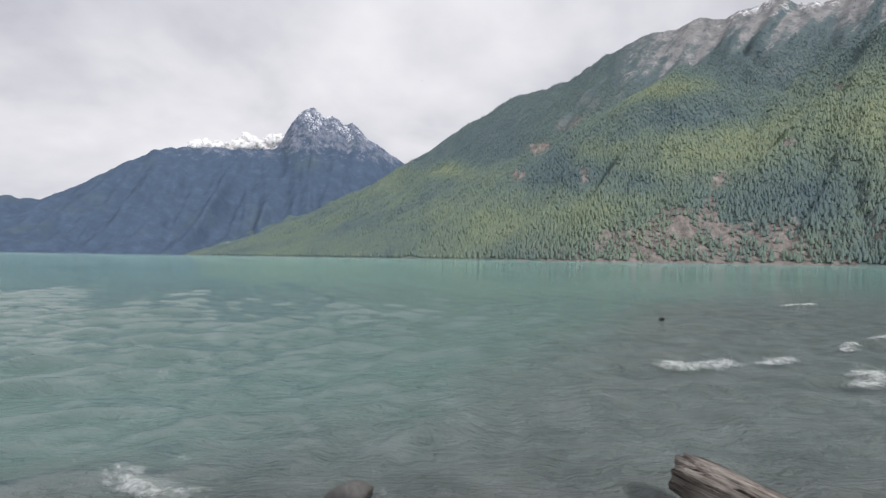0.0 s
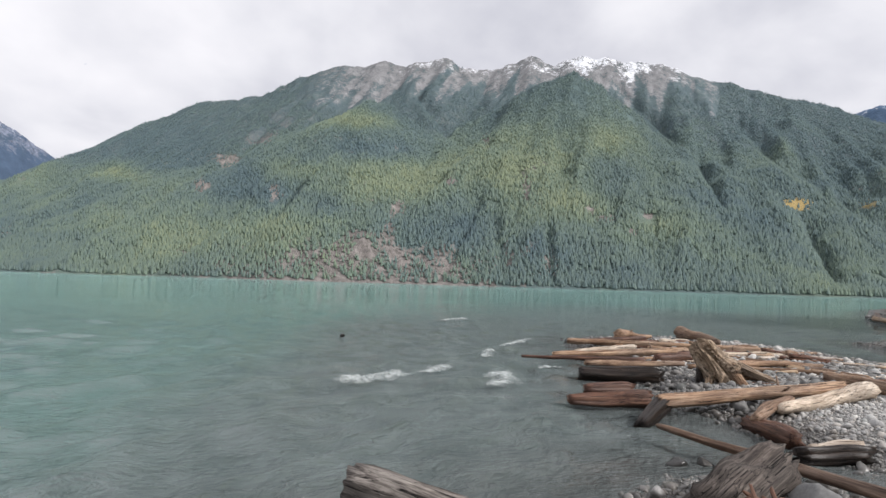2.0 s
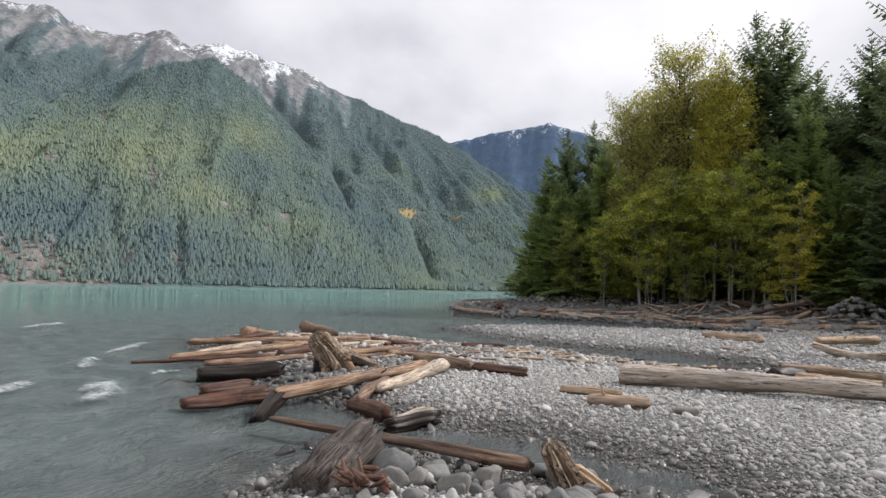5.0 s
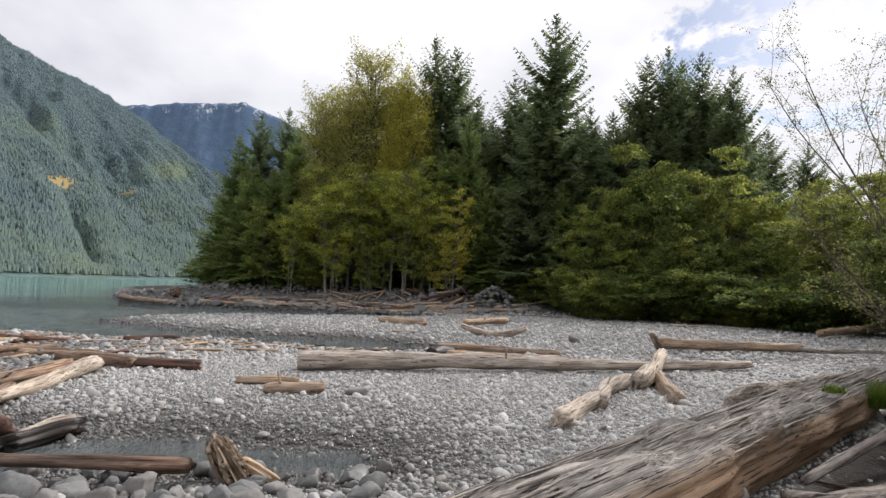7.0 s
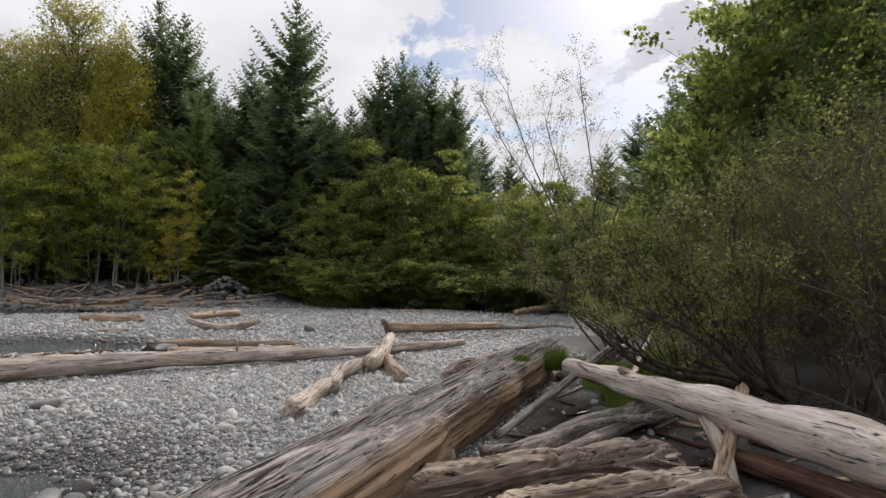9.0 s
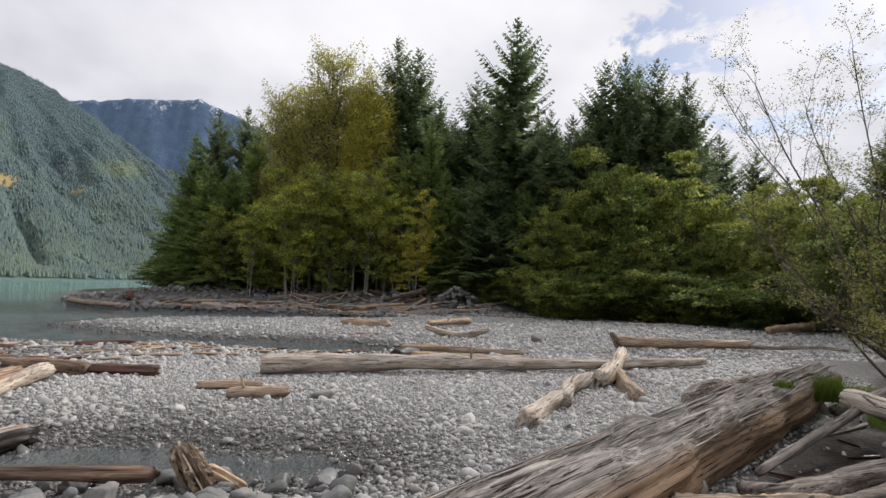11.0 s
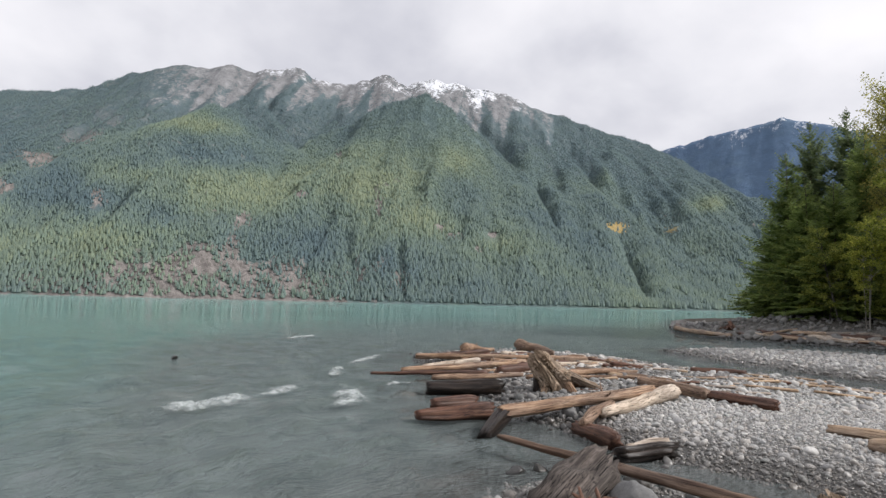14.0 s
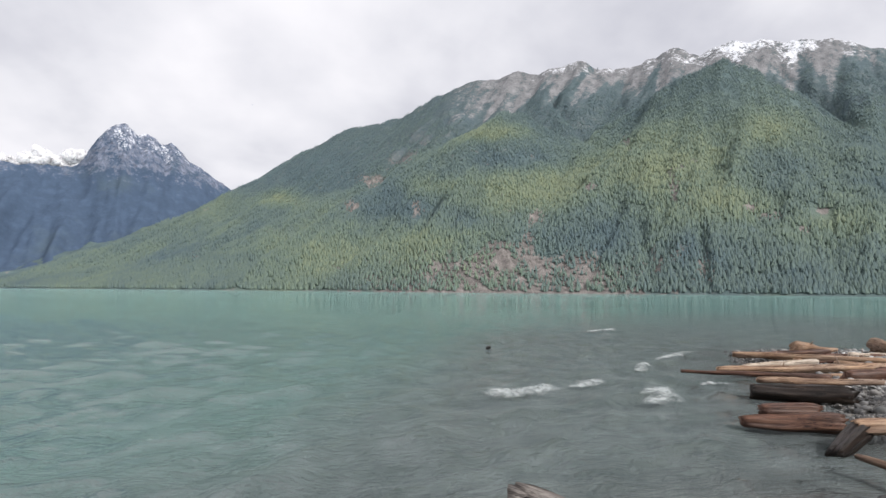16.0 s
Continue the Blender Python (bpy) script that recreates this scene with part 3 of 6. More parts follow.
# ---- mountains ----
class Range:
    """A mountain range along a straight axis: crest heights by bearing and angle of sight from the shore."""

    def __init__(self, facing, foot, layers, seed, rough=1.0, back=350.0, ravines=()):
        self.ravines = ravines
        self.facing, self.foot, self.layers, self.seed, self.rough, self.back = facing, foot, layers, seed, rough, back
        a = radians(facing)
        self.v, self.u = (-math.sin(a), math.cos(a)), (math.cos(a), math.sin(a))
        self.tables = []
        for depth, crest in layers:
            us, hs = [], []
            for bearing, rise in crest:
                off = radians(facing - bearing)
                us.append(depth * math.tan(off))
                hs.append(depth / math.cos(off) * math.tan(radians(rise)))
            order = np.argsort(us)
            self.tables.append((depth, np.array(us)[order], np.array(hs)[order]))

    def height(self, u, v):
        """Ground height at u along the range and v away from the lake."""
        foot = self.foot + 60 * (fbm(u * 0.004, 0 * u, 3, self.seed) - 0.5)
        z = np.full(np.shape(u), -60.0)
        spur = 1 - np.abs(fbm((u - 0.35 * v) * 0.0030, v * 0.0007, 3, self.seed + 3) * 2 - 1)
        ribs = 1 - np.abs(fbm((u - 0.2 * v) * 0.011, v * 0.0022, 3, self.seed + 5) * 2 - 1)
        detail = fbm(u * 0.010, v * 0.008, 5, self.seed + 7) - 0.5
        for (depth, us, hs), steep in zip(self.tables, (1.7, 1.15, 1.15)):
            h = np.interp(u, us, hs, left=-80, right=-80)
            near_top = smooth_step(depth - 420, depth - 40, v)
            h = h + (fbm(u * 0.02, v * 0.006, 4, self.seed + 11) - 0.5) * 38 * self.rough * (h > 0) * near_top
            s = (v - foot) / (depth - foot)
            c_s = np.clip(s, 0, 1)
            body = h * (0.3 * c_s + 0.7 * c_s ** steep)
            away = h - (v - depth) * 0.95
            f = np.where(s < 0, s * 400, np.where(s < 1, body, away))
            mid = np.clip(s, 0, 1) * np.clip(1 - s, 0, 1) * 4
            f = f + (mid * ((spur - 0.6) * 170 + detail * 70) + np.sqrt(mid) * (ribs - 0.6) * 55) * self.rough * np.clip(h / 600, 0, 1)
            z = np.maximum(z, f)
        if self.ravines:
            x, y = self.place(u, v)
            side, up = np.degrees(np.arctan2(-x, y)), np.degrees(np.arctan2(z, np.hypot(x, y)))
            for b0, e0, b1, e1, wide, deep in self.ravines:
                t = np.clip((up - e0) / (e1 - e0), -0.3, 1.3)
                line = b0 + (b1 - b0) * t + 0.5 * (fbm(up * 0.8, 0 * up, 2, 91) - 0.5)
                z = z - deep * np.exp(-((side - line) / wide) ** 2) * smooth_step(-0.3, 0.25, t) * (1 - smooth_step(0.75, 1.3, t)) * (z > 0)
        return z

    def place(self, u, v):
        return u * self.u[0] + v * self.v[0], u * self.u[1] + v * self.v[1]

    def mesh(self, name, material, u0, u1, nu, nv, snow, bare, alpine=None, crag=None, gold=None, sunlit=None):
        deepest = max(d for d, _ in self.layers) + self.back
        vs = np.concatenate([[self.foot - 120], np.linspace(self.foot - 60, deepest, nv)])
        v, u = np.meshgrid(vs, np.linspace(u0, u1, nu), indexing="ij")
        z = self.height(u, v)
        x, y = self.place(u, v)
        return mesh_from(name, np.stack([x, y, z], -1), grid_faces(len(vs), nu), material, True, {"snow": snow(u, v, z), "bare": bare(u, v, z), "alpine": alpine(u, v, z) if alpine else 0 * z, "crag": crag(u, v, z) if crag else 0 * z, "gold": gold(u, v, z) if gold else 0 * z, "sunlit": sunlit(u, v, z) if sunlit else 0 * z})


MAIN_CREST = [(13.5, -1), (12.7, 0.8), (7.8, 6.0), (3.4, 9.1), (-2, 13.2), (-6.7, 15.9), (-12.4, 17.4), (-15.7, 19.3), (-20.3, 21.1), (-22.3, 21.0), (-24.3, 21.8),
              (-26.4, 21.3), (-30.4, 22.4), (-33.0, 21.3), (-36.4, 21.4), (-39.3, 22.5), (-41.7, 21.6), (-44.6, 22.3), (-48.2, 21.6), (-52.3, 21.0),
              (-55.3, 19.4), (-58.1, 18.7), (-61.5, 17.2), (-64.7, 16.0), (-67.1, 15.1), (-71.1, 12.4), (-76.2, 8.8), (-81, 5), (-86, -1)]
WEST_SHOULDER = [(8, -2), (3, 3.0), (-2, 6.4), (-7.2, 9.6), (-12.7, 12.9), (-18.7, 15.6), (-22.9, 17.9), (-25.5, 17.4), (-28.9, 15.2), (-33, 12), (-40, 8), (-52, -2)]
EAST_SHOULDER = [(-14, -2), (-22, 8), (-29.4, 14.8), (-34.9, 16.9), (-39.4, 19.6), (-43.5, 20.9), (-46.5, 19.4), (-49.5, 16.8), (-52.4, 13.9), (-58, 11), (-66, 8), (-74, 4), (-80, -2)]
main_range = Range(-40, 1400, [(2900, MAIN_CREST), (2250, WEST_SHOULDER), (2350, EAST_SHOULDER)], 3,
                   ravines=[(-54.8, 13.6, -57.6, 8.2, 0.55, 48), (-63.6, 6.6, -66.0, 1.5, 0.5, 40), (-41.6, 6.5, -42.0, 1.0, 0.5, 24), (-12.5, 14.0, -6.5, 7.5, 0.9, 36), (-28.2, 19.0, -31.0, 15.0, 0.7, 34),
                            (-48.6, 19.0, -53.5, 14.0, 0.6, 38), (-36.0, 7.5, -37.2, 1.5, 0.6, 20), (-58.5, 15.5, -63.0, 10.5, 0.7, 34)])


def main_snow(u, v, z):
    streak = fbm((u - 0.3 * v) * 0.012, v * 0.0022, 3, 57)
    cap = smooth_step(960, 1190, z + 260 * (streak - 0.5)) * smooth_step(-480, -120, u) * (1 - smooth_step(680, 800, u)) * smooth_step(2400, 2520, v)
    dust = 0.30 * smooth_step(980, 1180, z) * smooth_step(-1000, -600, u) * (1 - smooth_step(800, 1000, u)) * smooth_step(2400, 2520, v)
    return np.maximum(dust, cap * (0.34 + 0.36 * smooth_step(-60, 260, u)))


def main_alpine(u, v, z):
    return 0.85 * smooth_step(2280, 2440, v) * smooth_step(380, 640, z + 200 * (fbm(u * 0.004, v * 0.004, 3, 29) - 0.5))


def main_crag(u, v, z):
    streak = fbm((u - 0.3 * v) * 0.016, v * 0.002, 3, 47)
    return smooth_step(700, 1080, z + 620 * (streak - 0.5)) * smooth_step(-1600, -800, u) * (1 - smooth_step(700, 1300, u)) * smooth_step(2380, 2560, v)


def spot(u, v, z, bearing, rise, wide, tall):
    """1 inside an oval patch of the slope, given by its bearing and angle of sight from the shore."""
    x, y = main_range.place(u, v)
    off = (np.degrees(np.arctan2(-x, y)) - bearing) / wide
    up = (np.degrees(np.arctan2(z, np.hypot(x, y))) - rise) / tall
    ragged = 0.45 + 1.1 * fbm(u * 0.012, v * 0.012, 4, 63)
    return np.exp(-((off ** 2 + up ** 2) * ragged) ** 1.2)


SCARS = [(-35.0, 14.5, 0.6, 0.8), (-25.4, 5.4, 0.7, 1.9), (-21.8, 4.2, 1.1, 1.4), (-39.2, 9.6, 0.4, 1.4), (-14.2, 15.6, 1.3, 0.8), (-12.2, 13.6, 1.5, 0.8), (-9.6, 11.0, 1.4, 0.9), (-7.4, 8.6, 1.0, 0.8), (-29.5, 2.2, 2.8, 1.8), (-26.2, 7.6, 0.9, 0.9), (-45.5, 7.8, 0.6, 0.5), (-47.2, 6.9, 1.1, 0.5), (-31.5, 10.5, 1.0, 0.5), (-49.5, 5.6, 0.7, 0.5), (-14, 8.5, 0.5, 1.0), (-51, 7.2, 0.6, 0.4)]


# stands of lighter green with sunlight painted in, negative ones with shade: bearing, angle of sight, half width, half
# height, amount
SUN_PATCHES = [(-22.0, 15.9, 4.0, 0.9, 0.75), (-1.0, 8.8, 2.6, 0.9, 0.6), (-9.0, 4.2, 8.5, 3.0, 0.55), (-15.5, 10.6, 3.0, 1.0, 0.45), (-27.0, 10.0, 6.0, 2.6, 0.55), (-37.5, 11.8, 5.5, 2.6, 0.5), (-47.5, 14.4, 3.0, 1.3, 0.45),
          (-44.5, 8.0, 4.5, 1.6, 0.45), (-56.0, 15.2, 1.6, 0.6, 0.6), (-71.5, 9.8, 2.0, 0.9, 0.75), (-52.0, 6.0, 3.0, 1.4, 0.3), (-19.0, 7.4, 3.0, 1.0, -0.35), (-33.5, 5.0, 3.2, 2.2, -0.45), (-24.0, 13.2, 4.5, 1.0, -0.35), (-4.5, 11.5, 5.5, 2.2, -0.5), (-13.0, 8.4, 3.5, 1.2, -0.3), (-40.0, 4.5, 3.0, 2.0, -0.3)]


def main_sunlit(u, v, z):
    """Sunlight painted into the slope's colour: 0 in shaded dark woods, 1 in sunlit green stands."""
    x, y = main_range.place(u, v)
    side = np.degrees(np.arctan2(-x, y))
    # the eastern slope is toned down to paint in cloud shade
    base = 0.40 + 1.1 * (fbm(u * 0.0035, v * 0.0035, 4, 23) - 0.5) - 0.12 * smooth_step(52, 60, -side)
    base = base + sum(a * spot(u, v, z, b, e, w, t) for b, e, w, t, a in SUN_PATCHES)
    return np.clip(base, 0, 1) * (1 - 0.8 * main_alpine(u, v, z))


def main_gold(u, v, z):
    return np.clip(spot(u, v, z, -63.1, 7.9, 1.5, 0.6) + 0.6 * spot(u, v, z, -68, 7.6, 1.2, 0.5), 0, 1)


def main_bare(u, v, z):
    """Cliffs and burnt slopes above the shore, screes under the western crest."""
    cliffs = (1 - smooth_step(50, 190, z + 120 * (fbm(u * 0.008, v * 0.008, 3, 27) - 0.5))) * np.exp(-((u + 480) / 520) ** 2)
    screes = 0.75 * smooth_step(900, 1160, z) * (1 - smooth_step(-100, 300, u)) * smooth_step(-2200, -1200, u)
    patches = smooth_step(0.60, 0.72, fbm(u * 0.006, v * 0.006, 4, 19)) * (1 - smooth_step(500, 800, z))
    scars = sum(spot(u, v, z, *s) for s in SCARS)
    return np.clip(0.95 * cliffs + 0.8 * screes + 0.35 * patches + scars, 0, 1)


me = main_range.mesh("mountain", MOUNT_MAIN, -3100, 3400, 560, 250, main_snow, main_bare, main_alpine, main_crag, main_gold, main_sunlit)
tagged(new("mountain", me), "steep forested mountain in painted haze, with bare rock and new snow along its crest", "mountain", kind="structure")

PEAK_CREST = [(48, 3), (38.3, 4.6), (35.7, 4.4), (32.6, 6.1), (27.4, 9.4), (24.7, 10.0), (20.2, 10.2), (16.6, 10.4), (15.3, 12.8), (14.4, 14.0), (13.3, 14.7), (12.3, 13.8),
              (11.3, 14.0), (10.3, 13.2), (9.3, 13.3), (7.9, 11.9), (5.6, 10.6), (3.4, 9.0), (-3, 4), (-8, 0)]
peak_range = Range(20, 3300, [(4250, PEAK_CREST)], 61, 1.1, 200)
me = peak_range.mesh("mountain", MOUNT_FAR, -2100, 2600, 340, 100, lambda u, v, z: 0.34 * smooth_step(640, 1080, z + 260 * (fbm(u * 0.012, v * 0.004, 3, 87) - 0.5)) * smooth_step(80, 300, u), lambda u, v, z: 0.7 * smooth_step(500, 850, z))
tagged(new("mountain", me), "distant mountain painted in blue haze with a jagged snow-dusted rocky peak", "mountain", kind="structure")

SIDE_CREST = [(-52, 6), (-60, 11), (-65, 13.8), (-67.1, 14.9), (-69.1, 15.3), (-71.4, 15.9), (-74.5, 16.2), (-77.5, 16.8), (-80, 15.9), (-85, 14), (-92, 11), (-102, 7)]
side_range = Range(-76, 3300, [(4300, SIDE_CREST)], 83, 0.85, 200)
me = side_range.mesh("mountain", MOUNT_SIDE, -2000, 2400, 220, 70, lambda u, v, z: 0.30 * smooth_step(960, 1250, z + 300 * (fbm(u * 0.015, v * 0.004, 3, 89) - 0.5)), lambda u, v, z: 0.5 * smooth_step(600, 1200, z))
tagged(new("mountain", me), "distant forested ridge painted in blue haze beyond the lake's end", "mountain", kind="structure")


def slope_forest(name, rng, count, u0, u1, v0, v1, top, seed, label):
    """Many small conifers standing on a range."""
    g = np.random.default_rng(seed)
    u, v = g.uniform(u0, u1, count * 3), v0 + (v1 - v0) * g.random(count * 3) ** 1.25
    z = rng.height(u, v)
    keep = (z > 4) & (z < top + g.normal(0, 60, len(z)))
    keep &= g.random(len(z)) > 0.8 * main_bare(u, v, z)
    keep &= g.random(len(z)) > 0.97 * smooth_step(0.15, 0.6, main_crag(u, v, z))
    keep &= fbm(u * 0.006, v * 0.006, 4, seed + 5) + 0.5 * (fbm(u * 0.03, v * 0.03, 2, seed + 8) - 0.5) < 0.70 + 0.2 * g.random(len(z))
    keep &= g.random(len(z)) > main_gold(u, v, z)
    u, v, z = u[keep][:count], v[keep][:count], z[keep][:count]
    n = len(u)
    x, y = rng.place(u, v)
    h = g.uniform(10, 21, n) * (1 - 0.50 * np.clip(z / 900, 0, 1))
    r, turn, sides = h * g.uniform(0.19, 0.28, n), g.uniform(0, 6.28, n), 5
    ang = turn[:, None] + np.arange(sides) * (2 * np.pi / sides)
    rim = r[:, None] * g.uniform(0.7, 1.25, (n, sides))
    ring = np.stack([x[:, None] + np.cos(ang) * rim, y[:, None] + np.sin(ang) * rim, z[:, None] + h[:, None] * g.uniform(-0.05, 0.15, (n, sides))], -1)
    tip = np.stack([x + g.normal(0, 0.6, n), y + g.normal(0, 0.6, n), z + h], -1)[:, None]
    verts = np.concatenate([ring, tip], 1)
    k0 = np.arange(n)[:, None] * (sides + 1)
    j = np.arange(sides)
    faces = np.stack([k0 + j, k0 + (j + 1) % sides, np.broadcast_to(k0 + sides, (n, sides))], -1).reshape(-1, 3)
    me = mesh_from(name, verts, faces, FOREST, True, {"sunlit": np.repeat(main_sunlit(u, v, z), sides + 1)})
    return tagged(new(name, me), label, "forest", kind="stuff")


slope_forest("slope_forest", main_range, 240000, -2700, 2900, 1390, 2900, 1130, 13, "dense conifer forest with yellowing patches on the mountainside")


def cloud_bank(bearing, dist, rise, wide, tall, count, seed, label):
    """Cloud clinging to a slope: many thin overlapping puffs."""
    g = np.random.default_rng(seed)
    t = g.normal(0, 0.42, count)
    x0, y0 = at(bearing, dist)
    ux, uy = math.cos(radians(bearing)), math.sin(radians(bearing))
    lift = g.normal(0, 0.4, count) * tall * np.exp(-t * t)
    size = 30.0 * np.exp(g.normal(0, 0.4, count))
    deep = g.normal(0, 0.3 * tall, count)
    vx, vy = -math.sin(radians(bearing)), math.cos(radians(bearing))
    z = dist * math.tan(radians(rise)) + lift
    v, f = scatter_stones(x0 + ux * t * wide + vx * deep, y0 + uy * t * wide + vy * deep, z, size, seed, 2, 4)
    return tagged(new("cloud", mesh_from("cloud", v, f, CLOUD)), label, "cloud", kind="stuff")


# ---- stones ----
def stone_template(seed, level=1, planes=6, near=0.55, far=0.9, hard=0.85):
    bm = bmesh.new()
    bmesh.ops.create_icosphere(bm, subdivisions=level, radius=1.0)
    g = np.random.default_rng(seed)
    ax = np.array([1.0, g.uniform(0.7, 0.98), g.uniform(0.52, 0.85)])
    cuts = g.normal(size=(planes, 3))
    cuts /= np.linalg.norm(cuts, axis=1)[:, None]
    lim = g.uniform(near, far, planes)
    pts = []
    for v in bm.verts:
        p = np.array(v.co)
        for c, m in zip(cuts, lim):
            over = p @ c - m
            if over > 0:
                p = p - c * over * hard
        pts.append(p * ax * g.uniform(0.95, 1.05))
    faces = np.array([[v.index for v in f.verts] for f in bm.faces])
    bm.free()
    return np.array(pts), faces


def scatter_stones(x, y, z, size, seed, level=1, kinds=7):
    """Vertices and faces of many stones, each turned and sized."""
    g = np.random.default_rng(seed)
    allv, allf, base = [], [], 0
    which = g.integers(0, kinds, len(x))
    for kind in range(kinds):
        idx = np.nonzero(which == kind)[0]
        if not len(idx):
            continue
        p, f = stone_template(seed * 31 + kind, level)
        a = g.uniform(0, 6.28, len(idx))
        tilt = g.normal(0, 0.25, (len(idx), 2))
        c, s = np.cos(a)[:, None], np.sin(a)[:, None]
        q = p[None] * size[idx][:, None, None]
        px, py = q[..., 0] * c - q[..., 1] * s, q[..., 0] * s + q[..., 1] * c
        pz = q[..., 2] + px * tilt[:, :1] + py * tilt[:, 1:]
        v = np.stack([px + x[idx][:, None], py + y[idx][:, None], pz + z[idx][:, None]], -1)
        allv.append(v.reshape(-1, 3))
        allf.append((f[None] + (np.arange(len(idx)) * len(p))[:, None, None] + base).reshape(-1, 3))
        base += v.shape[0] * v.shape[1]
    return np.concatenate(allv), np.concatenate(allf)


def stone_field(name, count, box, density, size, seed, level, label, material=None):
    """Loose stones over a box of the plan where density(x, y) allows."""
    g = np.random.default_rng(seed)
    x, y = g.uniform(box[0], box[1], count), g.uniform(box[2], box[3], count)
    keep = g.random(count) < density(x, y)
    x, y = x[keep], y[keep]
    s = size(g, len(x))
    z = ground_height(x, y) + s * 0.18
    v, f = scatter_stones(x, y, z, s, seed, level)
    return tagged(new(name, mesh_from(name, v, f, material or STONE)), label, "gravel", kind="stuff")


def gravel_density(x, y):
    d = shore_distance(x, y)
    return smooth_step(-0.5, 0.1, d) * (1 - smooth_step(0.0, 0.3, bank_zone(x, y))) * (1 - 0.99 * np.clip(1.6 * soil_zone(x, y), 0, 1))


def lognormal(mean, spread, lo, hi):
    return lambda g, n: np.clip(mean * np.exp(g.normal(0, spread, n)), lo, hi)


stone_field("gravel", 20000, (3.0, 14.5, -7.0, 9.5), lambda x, y: gravel_density(x, y) * (np.hypot(x, y) > 3.2) * (0.35 + 0.65 * smooth_step(0.42, 0.6, fbm(x * 0.6, y * 0.6, 3, 15))), lognormal(0.036, 0.36, 0.024, 0.12), 20, 2,
            "rounded grey river stones on the bar")
stone_field("gravel", 100000, (3.0, 13.5, -6.5, 8.5), lambda x, y: gravel_density(x, y) * (np.hypot(x, y) > 3.2), lognormal(0.017, 0.42, 0.009, 0.03), 21, 1,
            "rounded grey river gravel on the bar")
stone_field("gravel", 14000, (-6.0, 3.4, -7.0, 4.2), lambda x, y: gravel_density(x, y) * (1 - smooth_step(4.5, 7.0, np.hypot(x, y))), lognormal(0.026, 0.45, 0.012, 0.08), 28, 1, "rounded grey gravel on the open shore")
stone_field("gravel", 46000, (12.5, 38.0, -24.0, 16.0), gravel_density, lognormal(0.045, 0.45, 0.022, 0.15), 22, 1, "rounded grey cobbles on the far gravel bars")
stone_field("gravel", 15000, (5.5, 18.0, 4.6, 16.5), gravel_density, lognormal(0.045, 0.45, 0.02, 0.13), 24, 1, "wet grey cobbles at the bar's tip", RUBBLE)

stone_field("gravel", 26000, (6.5, 13.0, -13.0, -6.4), gravel_density, lognormal(0.028, 0.5, 0.012, 0.1), 27, 1, "rounded grey gravel beyond the big trunk")
stone_field("rubble", 9000, (34, 64, -12.0, 32.0), lambda x, y: smooth_step(-0.3, 0.2, shore_distance(x, y)) * (1 - smooth_step(9, 14, shore_distance(x, y))), lognormal(0.11, 0.55, 0.05, 0.45), 26, 1, "broken grey rubble along the wooded bank", RUBBLE)


def boulder(x, y, size, seed, name="boulder", label="rounded grey boulder on the shore", sink=0.25, squash=1.0, z=None, material=None):
    p, f = stone_template(seed, 3, 11, 0.5, 0.85, 0.95)
    rough = np.array([noise.noise(Vector(q) * 1.7 + Vector((seed, 0, 0))) for q in p])
    fine_r = np.array([noise.noise(Vector(q) * 5.0 + Vector((0, seed, 0))) for q in p])
    p = p * (1 + 0.13 * rough + 0.04 * fine_r)[:, None] * size
    p[:, 2] *= squash
    base = float(ground_height(np.array([x]), np.array([y]))[0]) if z is None else z
    ob = new(name, mesh_from(name, p, f, material or BOULDER))
    ob.matrix_world = pose(x, y, base + size * squash * (0.6 - sink), random.uniform(-8, 8), random.uniform(-8, 8), seed * 47 % 360)
    return tagged(ob, label, "boulder", "boulders along the shore")


for b_, d_, r_, w_, t_, n_, s_ in [(18.6, 4290, 10.45, 260, 34, 60, 1), (22.3, 4290, 10.1, 170, 22, 34, 2), (16.6, 4290, 11.1, 60, 44, 22, 4)]:
    cloud_bank(b_, d_, r_, w_, t_, n_, 500 + s_, "low white cloud clinging to the distant mountain")


